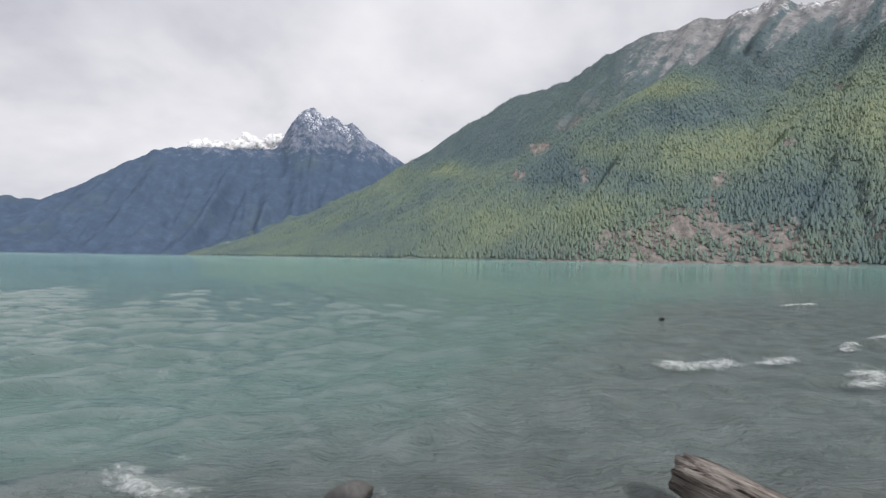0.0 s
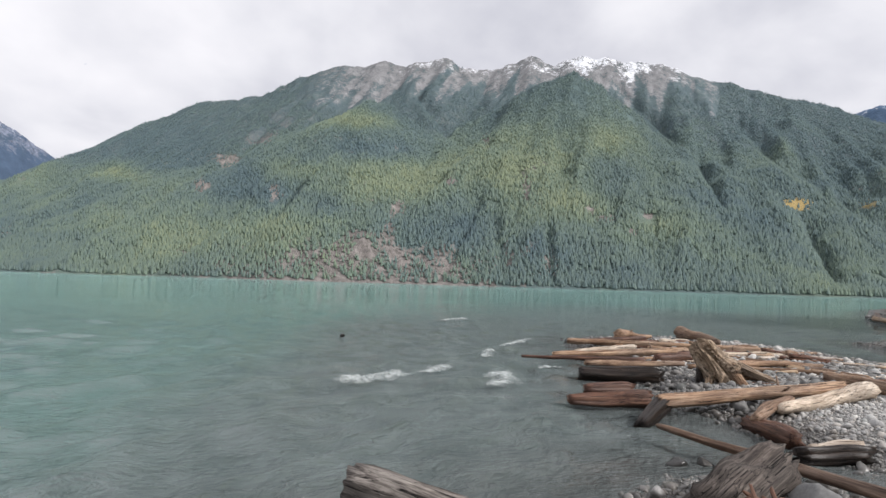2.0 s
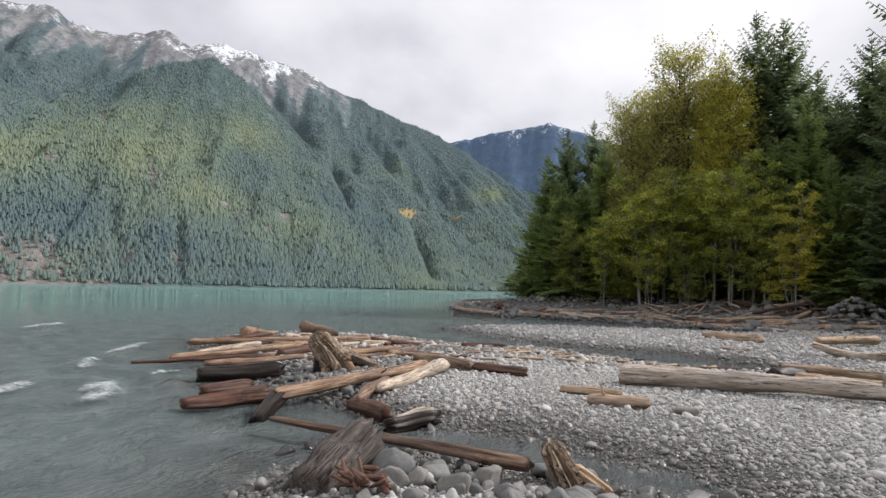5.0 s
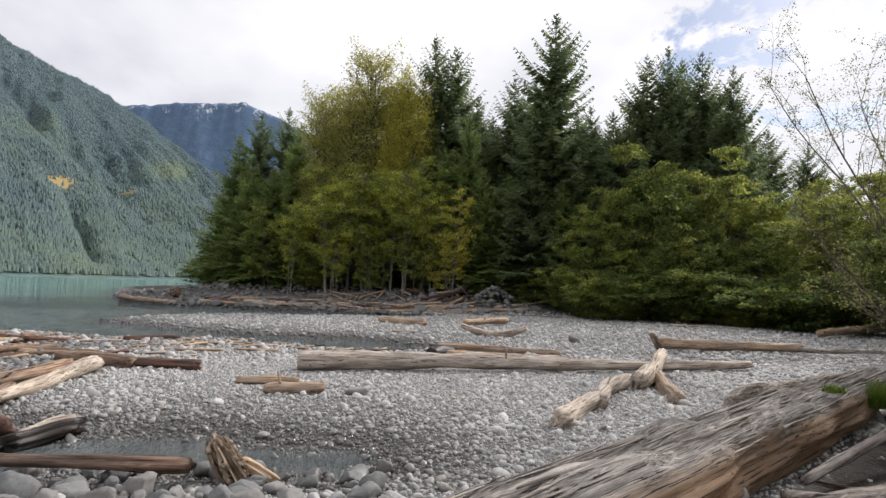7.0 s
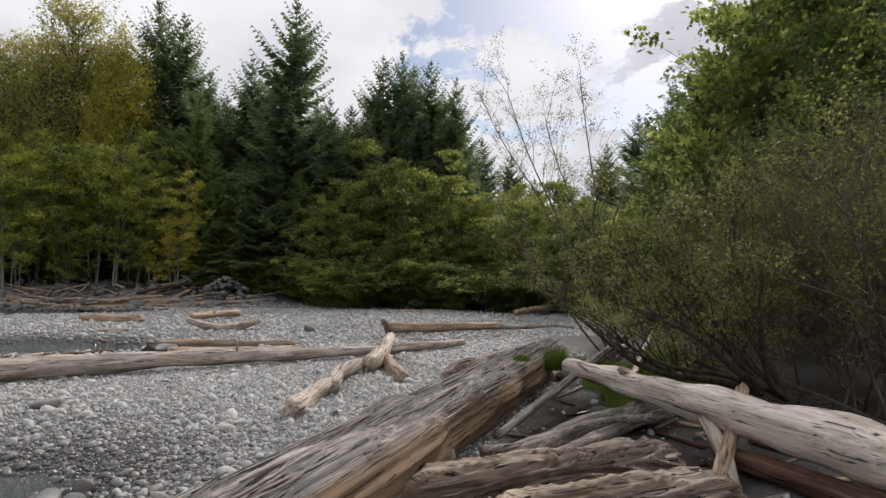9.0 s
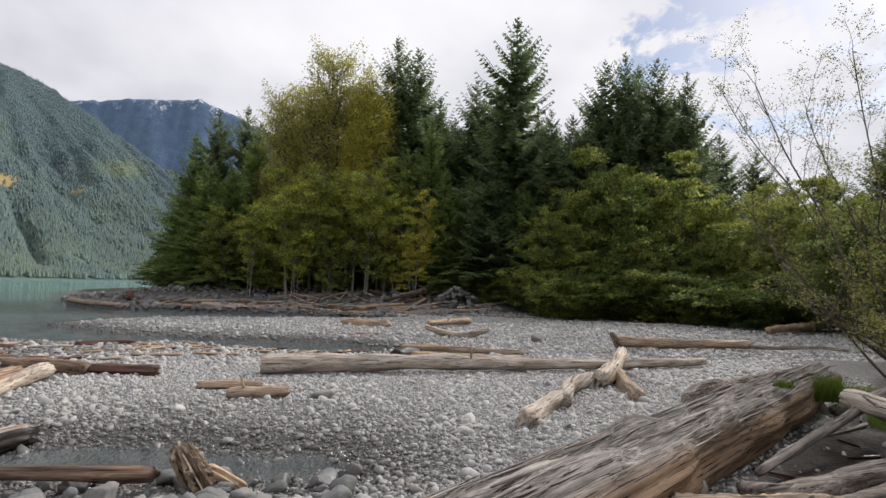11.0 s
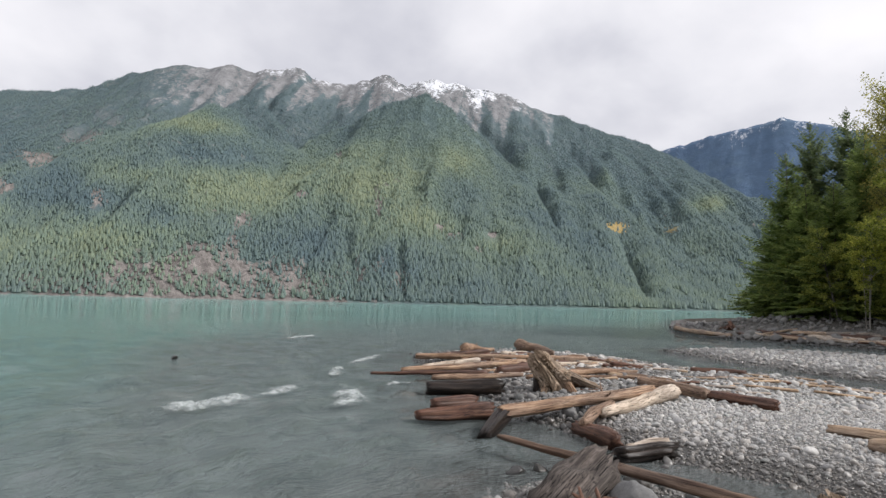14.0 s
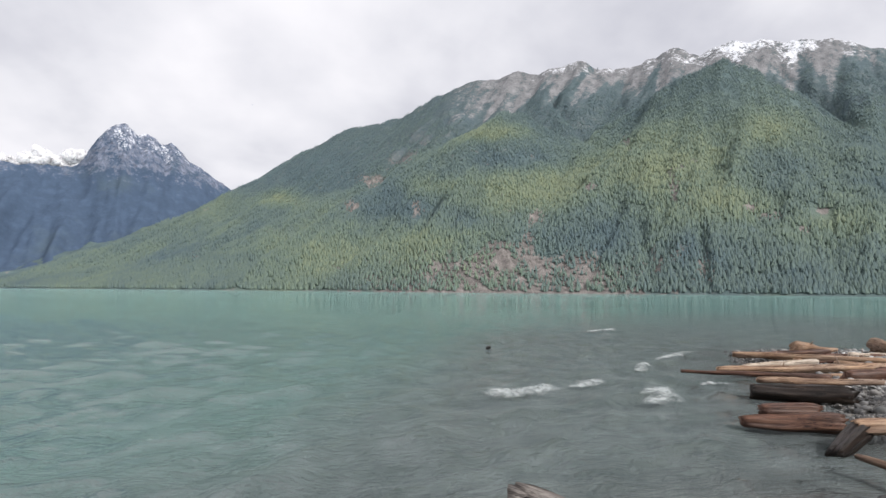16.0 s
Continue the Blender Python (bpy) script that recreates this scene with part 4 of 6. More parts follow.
# ---- driftwood ----
def tube(points, radii_, sides=14, grooves=0.12, seed=0, lump=0.15, caps=True, ridge=0.0, pace=1.0):
    """A grooved, tapered tube along a line of points: vertices and faces."""
    P = [Vector(p) for p in points]
    n = len(P)
    verts, faces = [], []
    ref = Vector((0, 0, 1))
    for i in range(n):
        d = (P[min(i + 1, n - 1)] - P[max(i - 1, 0)]).normalized()
        side = d.cross(ref)
        if side.length < 0.1:
            side = d.cross(Vector((0, 1, 0)))
        side.normalize()
        up = side.cross(d)
        for j in range(sides):
            a = 2 * math.pi * j / sides
            w = 1 + grooves * (2 * hash_n(seed, j, 0) - 1) + lump * (noise.noise(Vector((i * 0.35 * pace + seed, math.cos(a) * 1.5, math.sin(a) * 1.5))))
            if ridge:
                w -= ridge * max(0.0, noise.noise(Vector((i * 0.09 * pace + seed, math.cos(a) * 8, math.sin(a) * 8)))) * 2 + 0.5 * ridge * noise.noise(Vector((i * 0.2 * pace, math.cos(a) * 19, math.sin(a) * 19 + seed)))
            verts.append(P[i] + (side * math.cos(a) + up * math.sin(a)) * radii_[i] * w)
    for i in range(n - 1):
        for j in range(sides):
            a, b = i * sides + j, i * sides + (j + 1) % sides
            faces.append((a, b, b + sides, a + sides))
    if caps:
        for i, sign in ((0, -1), (n - 1, 1)):
            c = len(verts)
            d = (P[1] - P[0] if i == 0 else P[-1] - P[-2]).normalized()
            verts.append(P[i] + d * sign * radii_[i] * 0.12)
            for j in range(sides):
                a, b = i * sides + j, i * sides + (j + 1) % sides
                faces.append((b, a, c, c) if i == 0 else (a, b, c, c))
    return verts, faces


def hash_n(a, b, c):
    return float(hashed(np.array(a * 13 + 7), np.array(b * 5 + c), 77))


def quads_to_mesh(name, verts, faces, material, smooth=True):
    me = bpy.data.meshes.new(name)
    clean = [f[:3] if f[2] == f[3] else f for f in faces]
    me.from_pydata([tuple(v) for v in verts], [], clean)
    me.polygons.foreach_set("use_smooth", [smooth] * len(me.polygons))
    me.materials.append(material)
    me.update()
    return me


def part(name, me, parent, label=""):
    ob = new(name, me)
    ob.parent = parent
    return tagged(ob, label)


def log(a, b, r0, r1, material, label, seed, name="driftwood_log", za=None, zb=None, bend=0.06, sides=16, stubs=0, flare=0.0, jag=0.35, sink=0.25, group="driftwood on the bar", grooves=0.10, ridge=0.0):
    """A fallen log from plan point a to b, lying on the ground; its grain runs along local x."""
    ax, ay, bx, by = *a, *b
    ga, gb = (max(0.0, float(ground_height(np.array([p[0]]), np.array([p[1]]))[0])) for p in (a, b))
    za = ga + r0 * (1 - sink) if za is None else za
    zb = gb + r1 * (1 - sink) if zb is None else zb
    length = math.dist((ax, ay, za), (bx, by, zb))
    steps = max(10, int(length / (0.07 if ridge else 0.14)))
    rnd = random.Random(seed)
    ph, ph2 = rnd.uniform(0, 6), rnd.uniform(0, 6)
    pts, rad = [], []
    for i in range(steps + 1):
        t = i / steps
        sway = bend * length * 0.12 * math.sin(t * math.pi + 0.4 * math.sin(ph))
        sag = bend * 0.05 * length * math.sin(t * 4 + ph2) * math.sin(t * math.pi)
        pts.append(Vector((t * length, sway, sag)))
        r = r0 + (r1 - r0) * t
        r *= 1 + flare * math.exp(-t * length / (2.2 * r0)) + 0.06 * noise.noise(Vector((t * length * 0.9, seed, 0)))
        rad.append(r)
    rad[0], rad[1] = rad[0] * 0.88, rad[1] * 0.97
    rad[-1], rad[-2] = rad[-1] * 0.85, rad[-2] * 0.96
    v, f = tube(pts, rad, sides, grooves, seed, 0.34, True, ridge, 0.22 if ridge else 0.8)
    # broken, uneven ends
    for j in range(sides):
        v[j].x += rad[0] * jag * (2 * hash_n(seed, j, 3) - 1)
        v[steps * sides + j].x += rad[-1] * jag * (2 * hash_n(seed, j, 9) - 1) * 1.5
    ob = new(name, quads_to_mesh(name, v, f, material))
    yaw = math.degrees(math.atan2(by - ay, bx - ax))
    rise = math.degrees(math.asin((zb - za) / length))
    ob.matrix_world = pose(ax, ay, za, 0, -rise, yaw)
    for s in range(stubs):
        t = rnd.uniform(0.15, 0.9)
        i = int(t * steps)
        ang = rnd.uniform(0.3, 2.8)
        out_v = Vector((rnd.uniform(-0.3, 0.5), math.cos(ang), math.sin(ang))).normalized()
        ln, rr = rad[i] * rnd.uniform(1.3, 2.6), rad[i] * rnd.uniform(0.16, 0.3)
        sp = [pts[i] + out_v * (rad[i] * 0.5 + ln * q / 4) + Vector((0, 0, 0.1 * ln * (q / 4) ** 2)) for q in range(5)]
        sv, sf = tube(sp, [rr * (1 - 0.15 * q) for q in range(5)], 8, 0.15, seed + s, 0.2)
        part("branch_stub", quads_to_mesh("branch_stub", sv, sf, material), ob)
    return tagged(ob, label, "log", group)


def root_wad(x, y, z, height, radius, lean, material, label, seed, roots=9, name="tree_stump", spread=1.0, rot=0.0, top_r=0.45, start=(0.25, 0.75), arc=(0, 360), root_material=None):
    """A torn-out stump: a grooved trunk that flares into twisting roots."""
    rnd = random.Random(seed)
    ob = new(name)
    ob.matrix_world = pose(x, y, z, 0, 0, rot)
    lean_v = Vector(lean)
    pts = [lean_v * (t ** 1.1) + Vector((0.03 * math.sin(t * 7 + seed), 0.03 * math.cos(t * 6 + seed), height * t)) for t in [i / 12 for i in range(13)]]
    rad = [radius * (0.75 + 0.6 * (1 - t) ** 2) * (1 - (1 - top_r) * t) for t in [i / 12 for i in range(13)]]
    v, f = tube(pts, rad, 26, 0.2, seed, 0.3)
    for j in range(26):
        v[12 * 26 + j].z += height * 0.14 * (2 * hash_n(seed, j, 4) - 1)
    me = quads_to_mesh("trunk", v, f, material)
    t_ob = part("trunk", me, ob)
    for s in range(roots):
        a = radians(arc[0] + (arc[1] - arc[0]) * s / roots) + rnd.uniform(-0.2, 0.2)
        d = Vector((math.cos(a), math.sin(a), 0))
        side = Vector((-d.y, d.x, 0))
        ln = radius * rnd.uniform(1.6, 2.9) * spread
        h0 = height * rnd.uniform(*start)
        wob = rnd.uniform(-0.35, 0.35)
        base_p = lean_v * (h0 / height)
        rp, rr = [], []
        for i in range(9):
            t = i / 8
            rp.append(base_p + d * (radius * 0.35 + ln * t) + side * (wob * ln * t * t) + Vector((0, 0, h0 * (1 - t) ** 1.6 + 0.03 * math.sin(t * 9 + s))))
            rr.append(radius * 0.24 * (1 - 0.7 * t) * rnd.uniform(0.8, 1.2))
        sv, sf = tube(rp, rr, 9, 0.2, seed + s, 0.25)
        part("root", quads_to_mesh("root", sv, sf, (root_material or material) if s % 4 else material), ob)
    return tagged(ob, label, "stump")


WOOD_DULL = wood("dull_cracked_wood", (0.035, 0.03, 0.027), (0.17, 0.152, 0.138), (0.40, 0.37, 0.34))
WOOD_BLOCK = wood("dark_split_stump", (0.03, 0.025, 0.023), (0.095, 0.08, 0.072), (0.19, 0.165, 0.15))


def gnarl(a, b, za, zb, r, material, label, seed, strands=6, twist=1.2):
    """A sinewy root: strands that wind about one line."""
    rnd = random.Random(seed)
    ob = new("gnarled_root")
    length = math.dist((*a, za), (*b, zb))
    ob.matrix_world = pose(*a, za, 0, -math.degrees(math.asin((zb - za) / length)), math.degrees(math.atan2(b[1] - a[1], b[0] - a[0])))
    for s in range(strands):
        ph = 6.283 * s / strands
        n_ = 26
        start, stop = (rnd.uniform(-0.08, 0.12), rnd.uniform(0.85, 1.1)) if s else (0, 1)
        pts, rad = [], []
        for i_ in range(n_ + 1):
            t = start + (stop - start) * i_ / n_
            ang = ph + twist * t + 0.4 * math.sin(t * 7 + s)
            off = r * (0.75 + 0.35 * math.sin(t * 5 + 2 * s)) * (0 if s == 0 else 1)
            sway = 0.5 * r * math.sin(t * 8 + seed)
            pts.append(Vector((t * length, math.cos(ang) * off * 1.5 + sway, math.sin(ang) * off * 0.75 + 0.2 * r * math.sin(t * 4 + seed))))
            rad.append(r * (0.75 if s == 0 else rnd.uniform(0.33, 0.42)) * (1 + 0.35 * math.sin(t * 9 + 3 * s)) * (1 - 0.5 * max(0, t - 0.7) - 0.4 * max(0, 0.2 - t)))
        v, f = tube(pts, rad, 12, 0.18, seed + s, 0.3)
        part("root", quads_to_mesh("root", v, f, material), ob)
    return tagged(ob, label, "root")


def root_slab(a, b, za, zb, width, height, material, label, seed, folds=9, name="gnarled_root", deep=0.30, taper=0.0):
    """A broad flattened root whose surface runs in flowing folds."""
    length = math.dist((*a, za), (*b, zb))
    nx, na = 120, 110
    verts, faces = [], []
    for i in range(nx + 1):
        t = i / nx
        end = min(1, 5 * t + 0.35, 7 * (1 - t) + 0.25) ** 0.6
        sway = 0.10 * width * math.sin(t * 5 + seed) + 0.12 * width * noise.noise(Vector((t * 3, seed, 4)))
        for j in range(na):
            ang = 2 * math.pi * j / na
            warp = 0.75 * noise.noise(Vector((t * length * 0.9, math.cos(ang) * 1.3 + seed, math.sin(ang) * 1.3)))
            fold = math.sin(folds * (ang + warp)) * 0.5 + 0.5 * math.sin(folds * 1.7 * (ang + 1.3 * warp) + 2 * t * length)
            fold = -abs(fold) ** 0.7
            lump = 0.30 * noise.noise(Vector((t * length * 1.4, math.cos(ang) * 0.9, math.sin(ang) * 0.9 + seed)))
            w = end * (1.1 + deep * fold + lump) * (1 - taper * t ** 0.7)
            verts.append(Vector((t * length + 0.10 * noise.noise(Vector((math.cos(ang) * 3, math.sin(ang) * 3, seed))) * (t > 0.9), sway + math.cos(ang) * width * w, math.sin(ang) * height * w)))
    for i in range(nx):
        for j in range(na):
            p, q = i * na + j, i * na + (j + 1) % na
            faces.append((p, q, q + na, p + na))
    for i, flip in ((0, True), (nx, False)):
        c = len(verts)
        ring = verts[i * na:(i + 1) * na]
        verts.append(sum(ring, Vector()) / na)
        for j in range(na):
            p, q = i * na + j, i * na + (j + 1) % na
            faces.append((q, p, c, c) if flip else (p, q, c, c))
    ob = new(name, quads_to_mesh(name, verts, faces, material))
    ob.matrix_world = pose(*a, za, 0, -math.degrees(math.asin((zb - za) / length)), math.degrees(math.atan2(b[1] - a[1], b[0] - a[0])))
    return tagged(ob, label, "root")


def curved_slab(a, b, z, rise, r, material, label, seed):
    """A split piece of trunk whose two ends curve up."""
    length = math.dist(a, b)
    pts = [Vector((length * t, 0.05 * math.sin(t * 5), rise * (2 * t - 1) ** 2)) for t in [i / 24 for i in range(25)]]
    v, f = tube(pts, [r * (0.25 + 0.75 * math.sin(math.pi * min(1, max(0, 0.08 + 0.84 * t))) ** 0.6) for t in [i / 24 for i in range(25)]], 16, 0.15, seed, 0.3)
    for q in v:
        q.z = min(q.z, rise * (2 * q.x / length - 1) ** 2 + 0.35 * r)
    ob = new("driftwood_log", quads_to_mesh("driftwood_log", v, f, material))
    ob.matrix_world = pose(*a, z, 0, 0, math.degrees(math.atan2(b[1] - a[1], b[0] - a[0])))
    return tagged(ob, label, "log", "driftwood on the bar")


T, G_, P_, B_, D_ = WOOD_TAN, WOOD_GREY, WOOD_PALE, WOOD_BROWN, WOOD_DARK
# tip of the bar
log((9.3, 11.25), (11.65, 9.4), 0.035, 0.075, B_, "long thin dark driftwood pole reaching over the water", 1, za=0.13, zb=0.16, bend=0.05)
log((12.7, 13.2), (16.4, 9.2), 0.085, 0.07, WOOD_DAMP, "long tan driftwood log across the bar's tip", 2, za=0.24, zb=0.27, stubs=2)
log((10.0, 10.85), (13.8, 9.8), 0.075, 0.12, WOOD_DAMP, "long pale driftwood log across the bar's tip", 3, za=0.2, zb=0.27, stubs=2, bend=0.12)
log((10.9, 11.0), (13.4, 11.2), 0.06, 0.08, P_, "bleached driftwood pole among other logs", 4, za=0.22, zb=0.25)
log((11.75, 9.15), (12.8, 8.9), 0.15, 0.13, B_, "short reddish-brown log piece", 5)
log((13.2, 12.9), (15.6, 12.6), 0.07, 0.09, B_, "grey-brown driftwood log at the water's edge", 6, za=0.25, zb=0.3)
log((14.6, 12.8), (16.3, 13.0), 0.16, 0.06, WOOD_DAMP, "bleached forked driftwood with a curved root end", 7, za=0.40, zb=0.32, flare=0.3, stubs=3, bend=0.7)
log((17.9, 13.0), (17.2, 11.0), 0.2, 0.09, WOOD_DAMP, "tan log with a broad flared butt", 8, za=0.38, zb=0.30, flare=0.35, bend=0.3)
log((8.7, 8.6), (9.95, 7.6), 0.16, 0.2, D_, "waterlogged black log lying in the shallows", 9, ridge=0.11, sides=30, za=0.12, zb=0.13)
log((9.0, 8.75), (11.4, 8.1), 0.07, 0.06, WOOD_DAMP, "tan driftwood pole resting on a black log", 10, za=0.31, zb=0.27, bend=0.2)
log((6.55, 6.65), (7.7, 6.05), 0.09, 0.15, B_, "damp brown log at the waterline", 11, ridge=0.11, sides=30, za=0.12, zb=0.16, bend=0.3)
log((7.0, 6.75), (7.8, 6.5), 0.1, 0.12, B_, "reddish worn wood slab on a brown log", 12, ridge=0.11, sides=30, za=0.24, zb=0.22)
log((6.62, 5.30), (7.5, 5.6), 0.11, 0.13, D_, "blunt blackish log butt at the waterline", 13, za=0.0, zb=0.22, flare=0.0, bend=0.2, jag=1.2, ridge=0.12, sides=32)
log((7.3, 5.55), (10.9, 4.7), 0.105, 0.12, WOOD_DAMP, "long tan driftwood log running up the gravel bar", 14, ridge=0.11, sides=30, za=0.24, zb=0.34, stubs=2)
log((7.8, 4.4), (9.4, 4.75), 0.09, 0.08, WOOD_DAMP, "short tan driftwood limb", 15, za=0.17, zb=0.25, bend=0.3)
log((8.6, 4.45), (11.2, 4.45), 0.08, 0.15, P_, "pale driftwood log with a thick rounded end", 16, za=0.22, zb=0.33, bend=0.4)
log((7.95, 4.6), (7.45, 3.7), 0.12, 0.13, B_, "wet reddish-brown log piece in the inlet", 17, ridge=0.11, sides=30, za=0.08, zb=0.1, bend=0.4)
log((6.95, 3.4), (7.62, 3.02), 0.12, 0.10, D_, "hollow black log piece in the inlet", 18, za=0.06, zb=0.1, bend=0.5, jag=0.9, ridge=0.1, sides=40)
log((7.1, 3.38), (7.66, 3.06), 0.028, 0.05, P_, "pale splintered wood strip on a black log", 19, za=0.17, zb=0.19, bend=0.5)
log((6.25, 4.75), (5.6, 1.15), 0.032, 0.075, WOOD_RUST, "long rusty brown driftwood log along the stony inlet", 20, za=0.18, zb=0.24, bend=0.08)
# middle of the bar
log((12.6, 5.75), (11.7, 4.0), 0.11, 0.12, WOOD_DAMP, "tan driftwood log on the gravel bar", 21, ridge=0.11, sides=30, za=0.28, zb=0.28)
log((11.8, 4.0), (11.5, 2.75), 0.1, 0.11, B_, "brown driftwood log on the gravel bar", 22, ridge=0.11, sides=30)
log((13.7, 7.1), (13.2, 5.6), 0.06, 0.07, T, "tan driftwood pole on the gravel bar", 23)
log((14.4, 9.0), (13.6, 5.4), 0.05, 0.06, WOOD_DAMP, "slender tan driftwood pole on the gravel bar", 24)
log((10.15, 1.75), (10.1, 0.75), 0.08, 0.08, T, "short tan log piece on the gravel", 25)
log((9.5, 1.2), (9.5, 0.3), 0.09, 0.1, T, "short tan log piece beside its twin", 26, stubs=1)
log((11.6, 0.9), (11.9, -8.8), 0.18, 0.085, P_, "long pale tapering log lying across the gravel bar", 27, za=0.36, zb=0.36, flare=0.3, bend=-0.12, sides=22, stubs=2)
log((14.9, -2.2), (14.1, -5.2), 0.10, 0.06, T, "tan driftwood log behind the long log", 28, za=0.34, zb=0.3)
log((13.2, -2.2), (13.0, -4.95), 0.12, 0.08, T, "tan driftwood log with a dark broken end", 29, za=0.3, zb=0.25)
log((13.9, -1.9), (14.9, -2.7), 0.16, 0.14, D_, "dark rotten stump end", 30)
log((7.2, -2.8), (8.6, -3.95), 0.15, 0.11, P_, "bleached broken log end with a hollow butt", 131, za=0.22, zb=0.26, bend=0.3, jag=1.0, sides=20)
log((8.2, -3.75), (9.9, -5.0), 0.12, 0.11, P_, "bleached broken log with a hollow end", 31, za=0.26, zb=0.36, bend=0.5, stubs=2, jag=0.8)
log((11.7, -6.6), (9.75, -5.1), 0.10, 0.17, P_, "pale split stump propped on the long log", 32, za=0.62, zb=0.32, bend=0.3, jag=0.9, stubs=1, sides=20)
log((10.5, -5.8), (8.6, -5.2), 0.15, 0.13, T, "tan log stub with a yellowish broken end", 33, za=0.28, zb=0.2)
log((16.0, -8.9), (15.6, -13.2), 0.15, 0.12, T, "tan driftwood log on the far gravel", 34, za=0.4, zb=0.36)
root_slab((16.0, -8.95), (16.05, -8.7), 0.22, 0.66, 0.16, 0.13, WOOD_ROOT, "torn root end of a tan driftwood log", 341, 6, deep=0.5, taper=0.4)
log((15.3, -12.8), (13.6, -14.6), 0.07, 0.04, G_, "grey dead branch on the gravel", 35, za=0.36, zb=0.4, stubs=4, bend=0.5)
log((27.1, -15.5), (26.4, -19.0), 0.08, 0.05, P_, "thin bleached pole on the far gravel", 36)
log((20.7, -18.2), (23.5, -24.5), 0.14, 0.2, T, "tan log on the far gravel below the bushes", 37, za=0.45, zb=0.6)
log((25.9, -0.9), (24.7, -2.9), 0.15, 0.16, T, "tan log with a dark end on the far gravel bar", 38)
curved_slab(at(-100.4, 20.7), at(-106.8, 20.3), 0.30, 0.24, 0.17, P_, "bleached curved slab of wood shaped like a boat", 39)
log((23.5, -4.4), (25.6, -6.7), 0.12, 0.16, T, "tan log on the far gravel bar", 40, za=0.42, zb=0.42, stubs=2)
log((21.2, -1.3), (20.95, -2.1), 0.06, 0.06, P_, "small bleached wood piece on the far bar", 41)
log((16.6, 6.1), (17.3, 4.9), 0.09, 0.09, B_, "dark mossy log at the channel's edge", 42)
root_slab((10.86, 6.74), (10.42, 7.10), 0.12, 0.88, 0.52, 0.44, WOOD_ROOT, "upturned driftwood stump with deep flowing root grooves", 151, 7, "tree_stump", 0.55, 0.52)
for a_, b_, za_, zb_, w_, h_, m_, q_ in [((10.75, 6.95), (10.30, 6.75), 0.55, 0.06, 0.11, 0.11, T, 152), ((10.85, 6.75), (10.62, 6.20), 0.50, 0.08, 0.11, 0.10, WOOD_DAMP, 153), ((10.95, 6.80), (11.45, 6.00), 0.52, 0.10, 0.12, 0.11, WOOD_ROOT, 154),
                                         ((10.60, 7.10), (10.30, 7.00), 0.62, 0.08, 0.09, 0.09, D_, 155), ((11.0, 6.9), (11.9, 6.4), 0.42, 0.14, 0.11, 0.10, T, 156)]:
    root_slab(a_, b_, za_, zb_, w_, h_, m_, "twisted root lying against the driftwood stump", q_, 6, deep=0.4, taper=0.35)
SCR = random.Random(77)
for i in range(38):
    x_, y_ = SCR.uniform(10.3, 16.5), SCR.uniform(7.0, 12.8)
    yaw, ln = radians(SCR.uniform(-60, 10)), SCR.uniform(0.8, 2.6)
    if shore_distance(np.array([x_]), np.array([y_]))[0] > 0.3:
        log((x_, y_), (x_ + math.cos(yaw) * ln, y_ + math.sin(yaw) * ln), SCR.uniform(0.03, 0.09), SCR.uniform(0.02, 0.06), SCR.choice((WOOD_DAMP, WOOD_DAMP, P_, B_)), "weathered driftwood pole on the bar's tip", 850 + i, sides=10, sink=-0.4, bend=0.35, stubs=i % 3, jag=0.8)
for i in range(70):
    y_ = SCR.uniform(-1.5, 9.5)
    x_ = float(np.interp(y_, [-1.5, 2, 5, 9.5], [14.5, 15.5, 15.5, 15.5])) + SCR.gauss(0, 1.3)
    yaw, ln = radians(SCR.uniform(60, 140)), SCR.uniform(0.3, 1.4)
    log((x_, y_), (x_ + math.cos(yaw) * ln, y_ + math.sin(yaw) * ln), SCR.uniform(0.02, 0.045), SCR.uniform(0.012, 0.03), SCR.choice((T, T, B_, P_)), "small stranded stick on the gravel bar", 900 + i, name="stick",
        group="small sticks on the gravel bar", sides=7, sink=-0.8)
root_slab((5.76, 0.76), (5.70, 0.98), 0.04, 0.44, 0.25, 0.16, WOOD_ROOT, "small grey splintered stump among stones", 52, 8, "tree_stump", 0.45, 0.3)
root_slab((5.82, 0.80), (5.62, 0.40), 0.22, 0.10, 0.09, 0.07, T, "tan splintered root at a small stump's foot", 57, 6, deep=0.4, taper=0.4)
# the big split block at the water's edge
log((4.52, 2.82), (5.38, 2.78), 0.28, 0.21, WOOD_BLOCK, "massive weathered grey stump block at the water's edge", 53, name="tree_stump", za=0.02, zb=0.36, flare=0.15, jag=0.28, sides=30, bend=0.05)
RED = random.Random(6)
for i in range(16):
    qx, qy, ln, yaw = RED.uniform(4.28, 4.66), RED.uniform(2.0, 2.42), RED.uniform(0.12, 0.34), radians(RED.uniform(20, 110))
    log((qx, qy), (qx + ln * math.cos(yaw), qy + ln * math.sin(yaw)), RED.uniform(0.018, 0.04), RED.uniform(0.008, 0.02), WOOD_RED, "crumbling red rotten wood beside the stump block", 60 + i, name="wood_chunk",
        za=RED.uniform(0.20, 0.34), zb=RED.uniform(0.22, 0.38), jag=0.9, sides=9, group="red rotten wood chunks")
log((1.88, 4.25), (3.0, 2.85), 0.165, 0.19, WOOD_DULL, "thick weathered grey log with a cracked end over the water", 65, za=0.27, zb=-0.03, jag=0.25, sides=26)
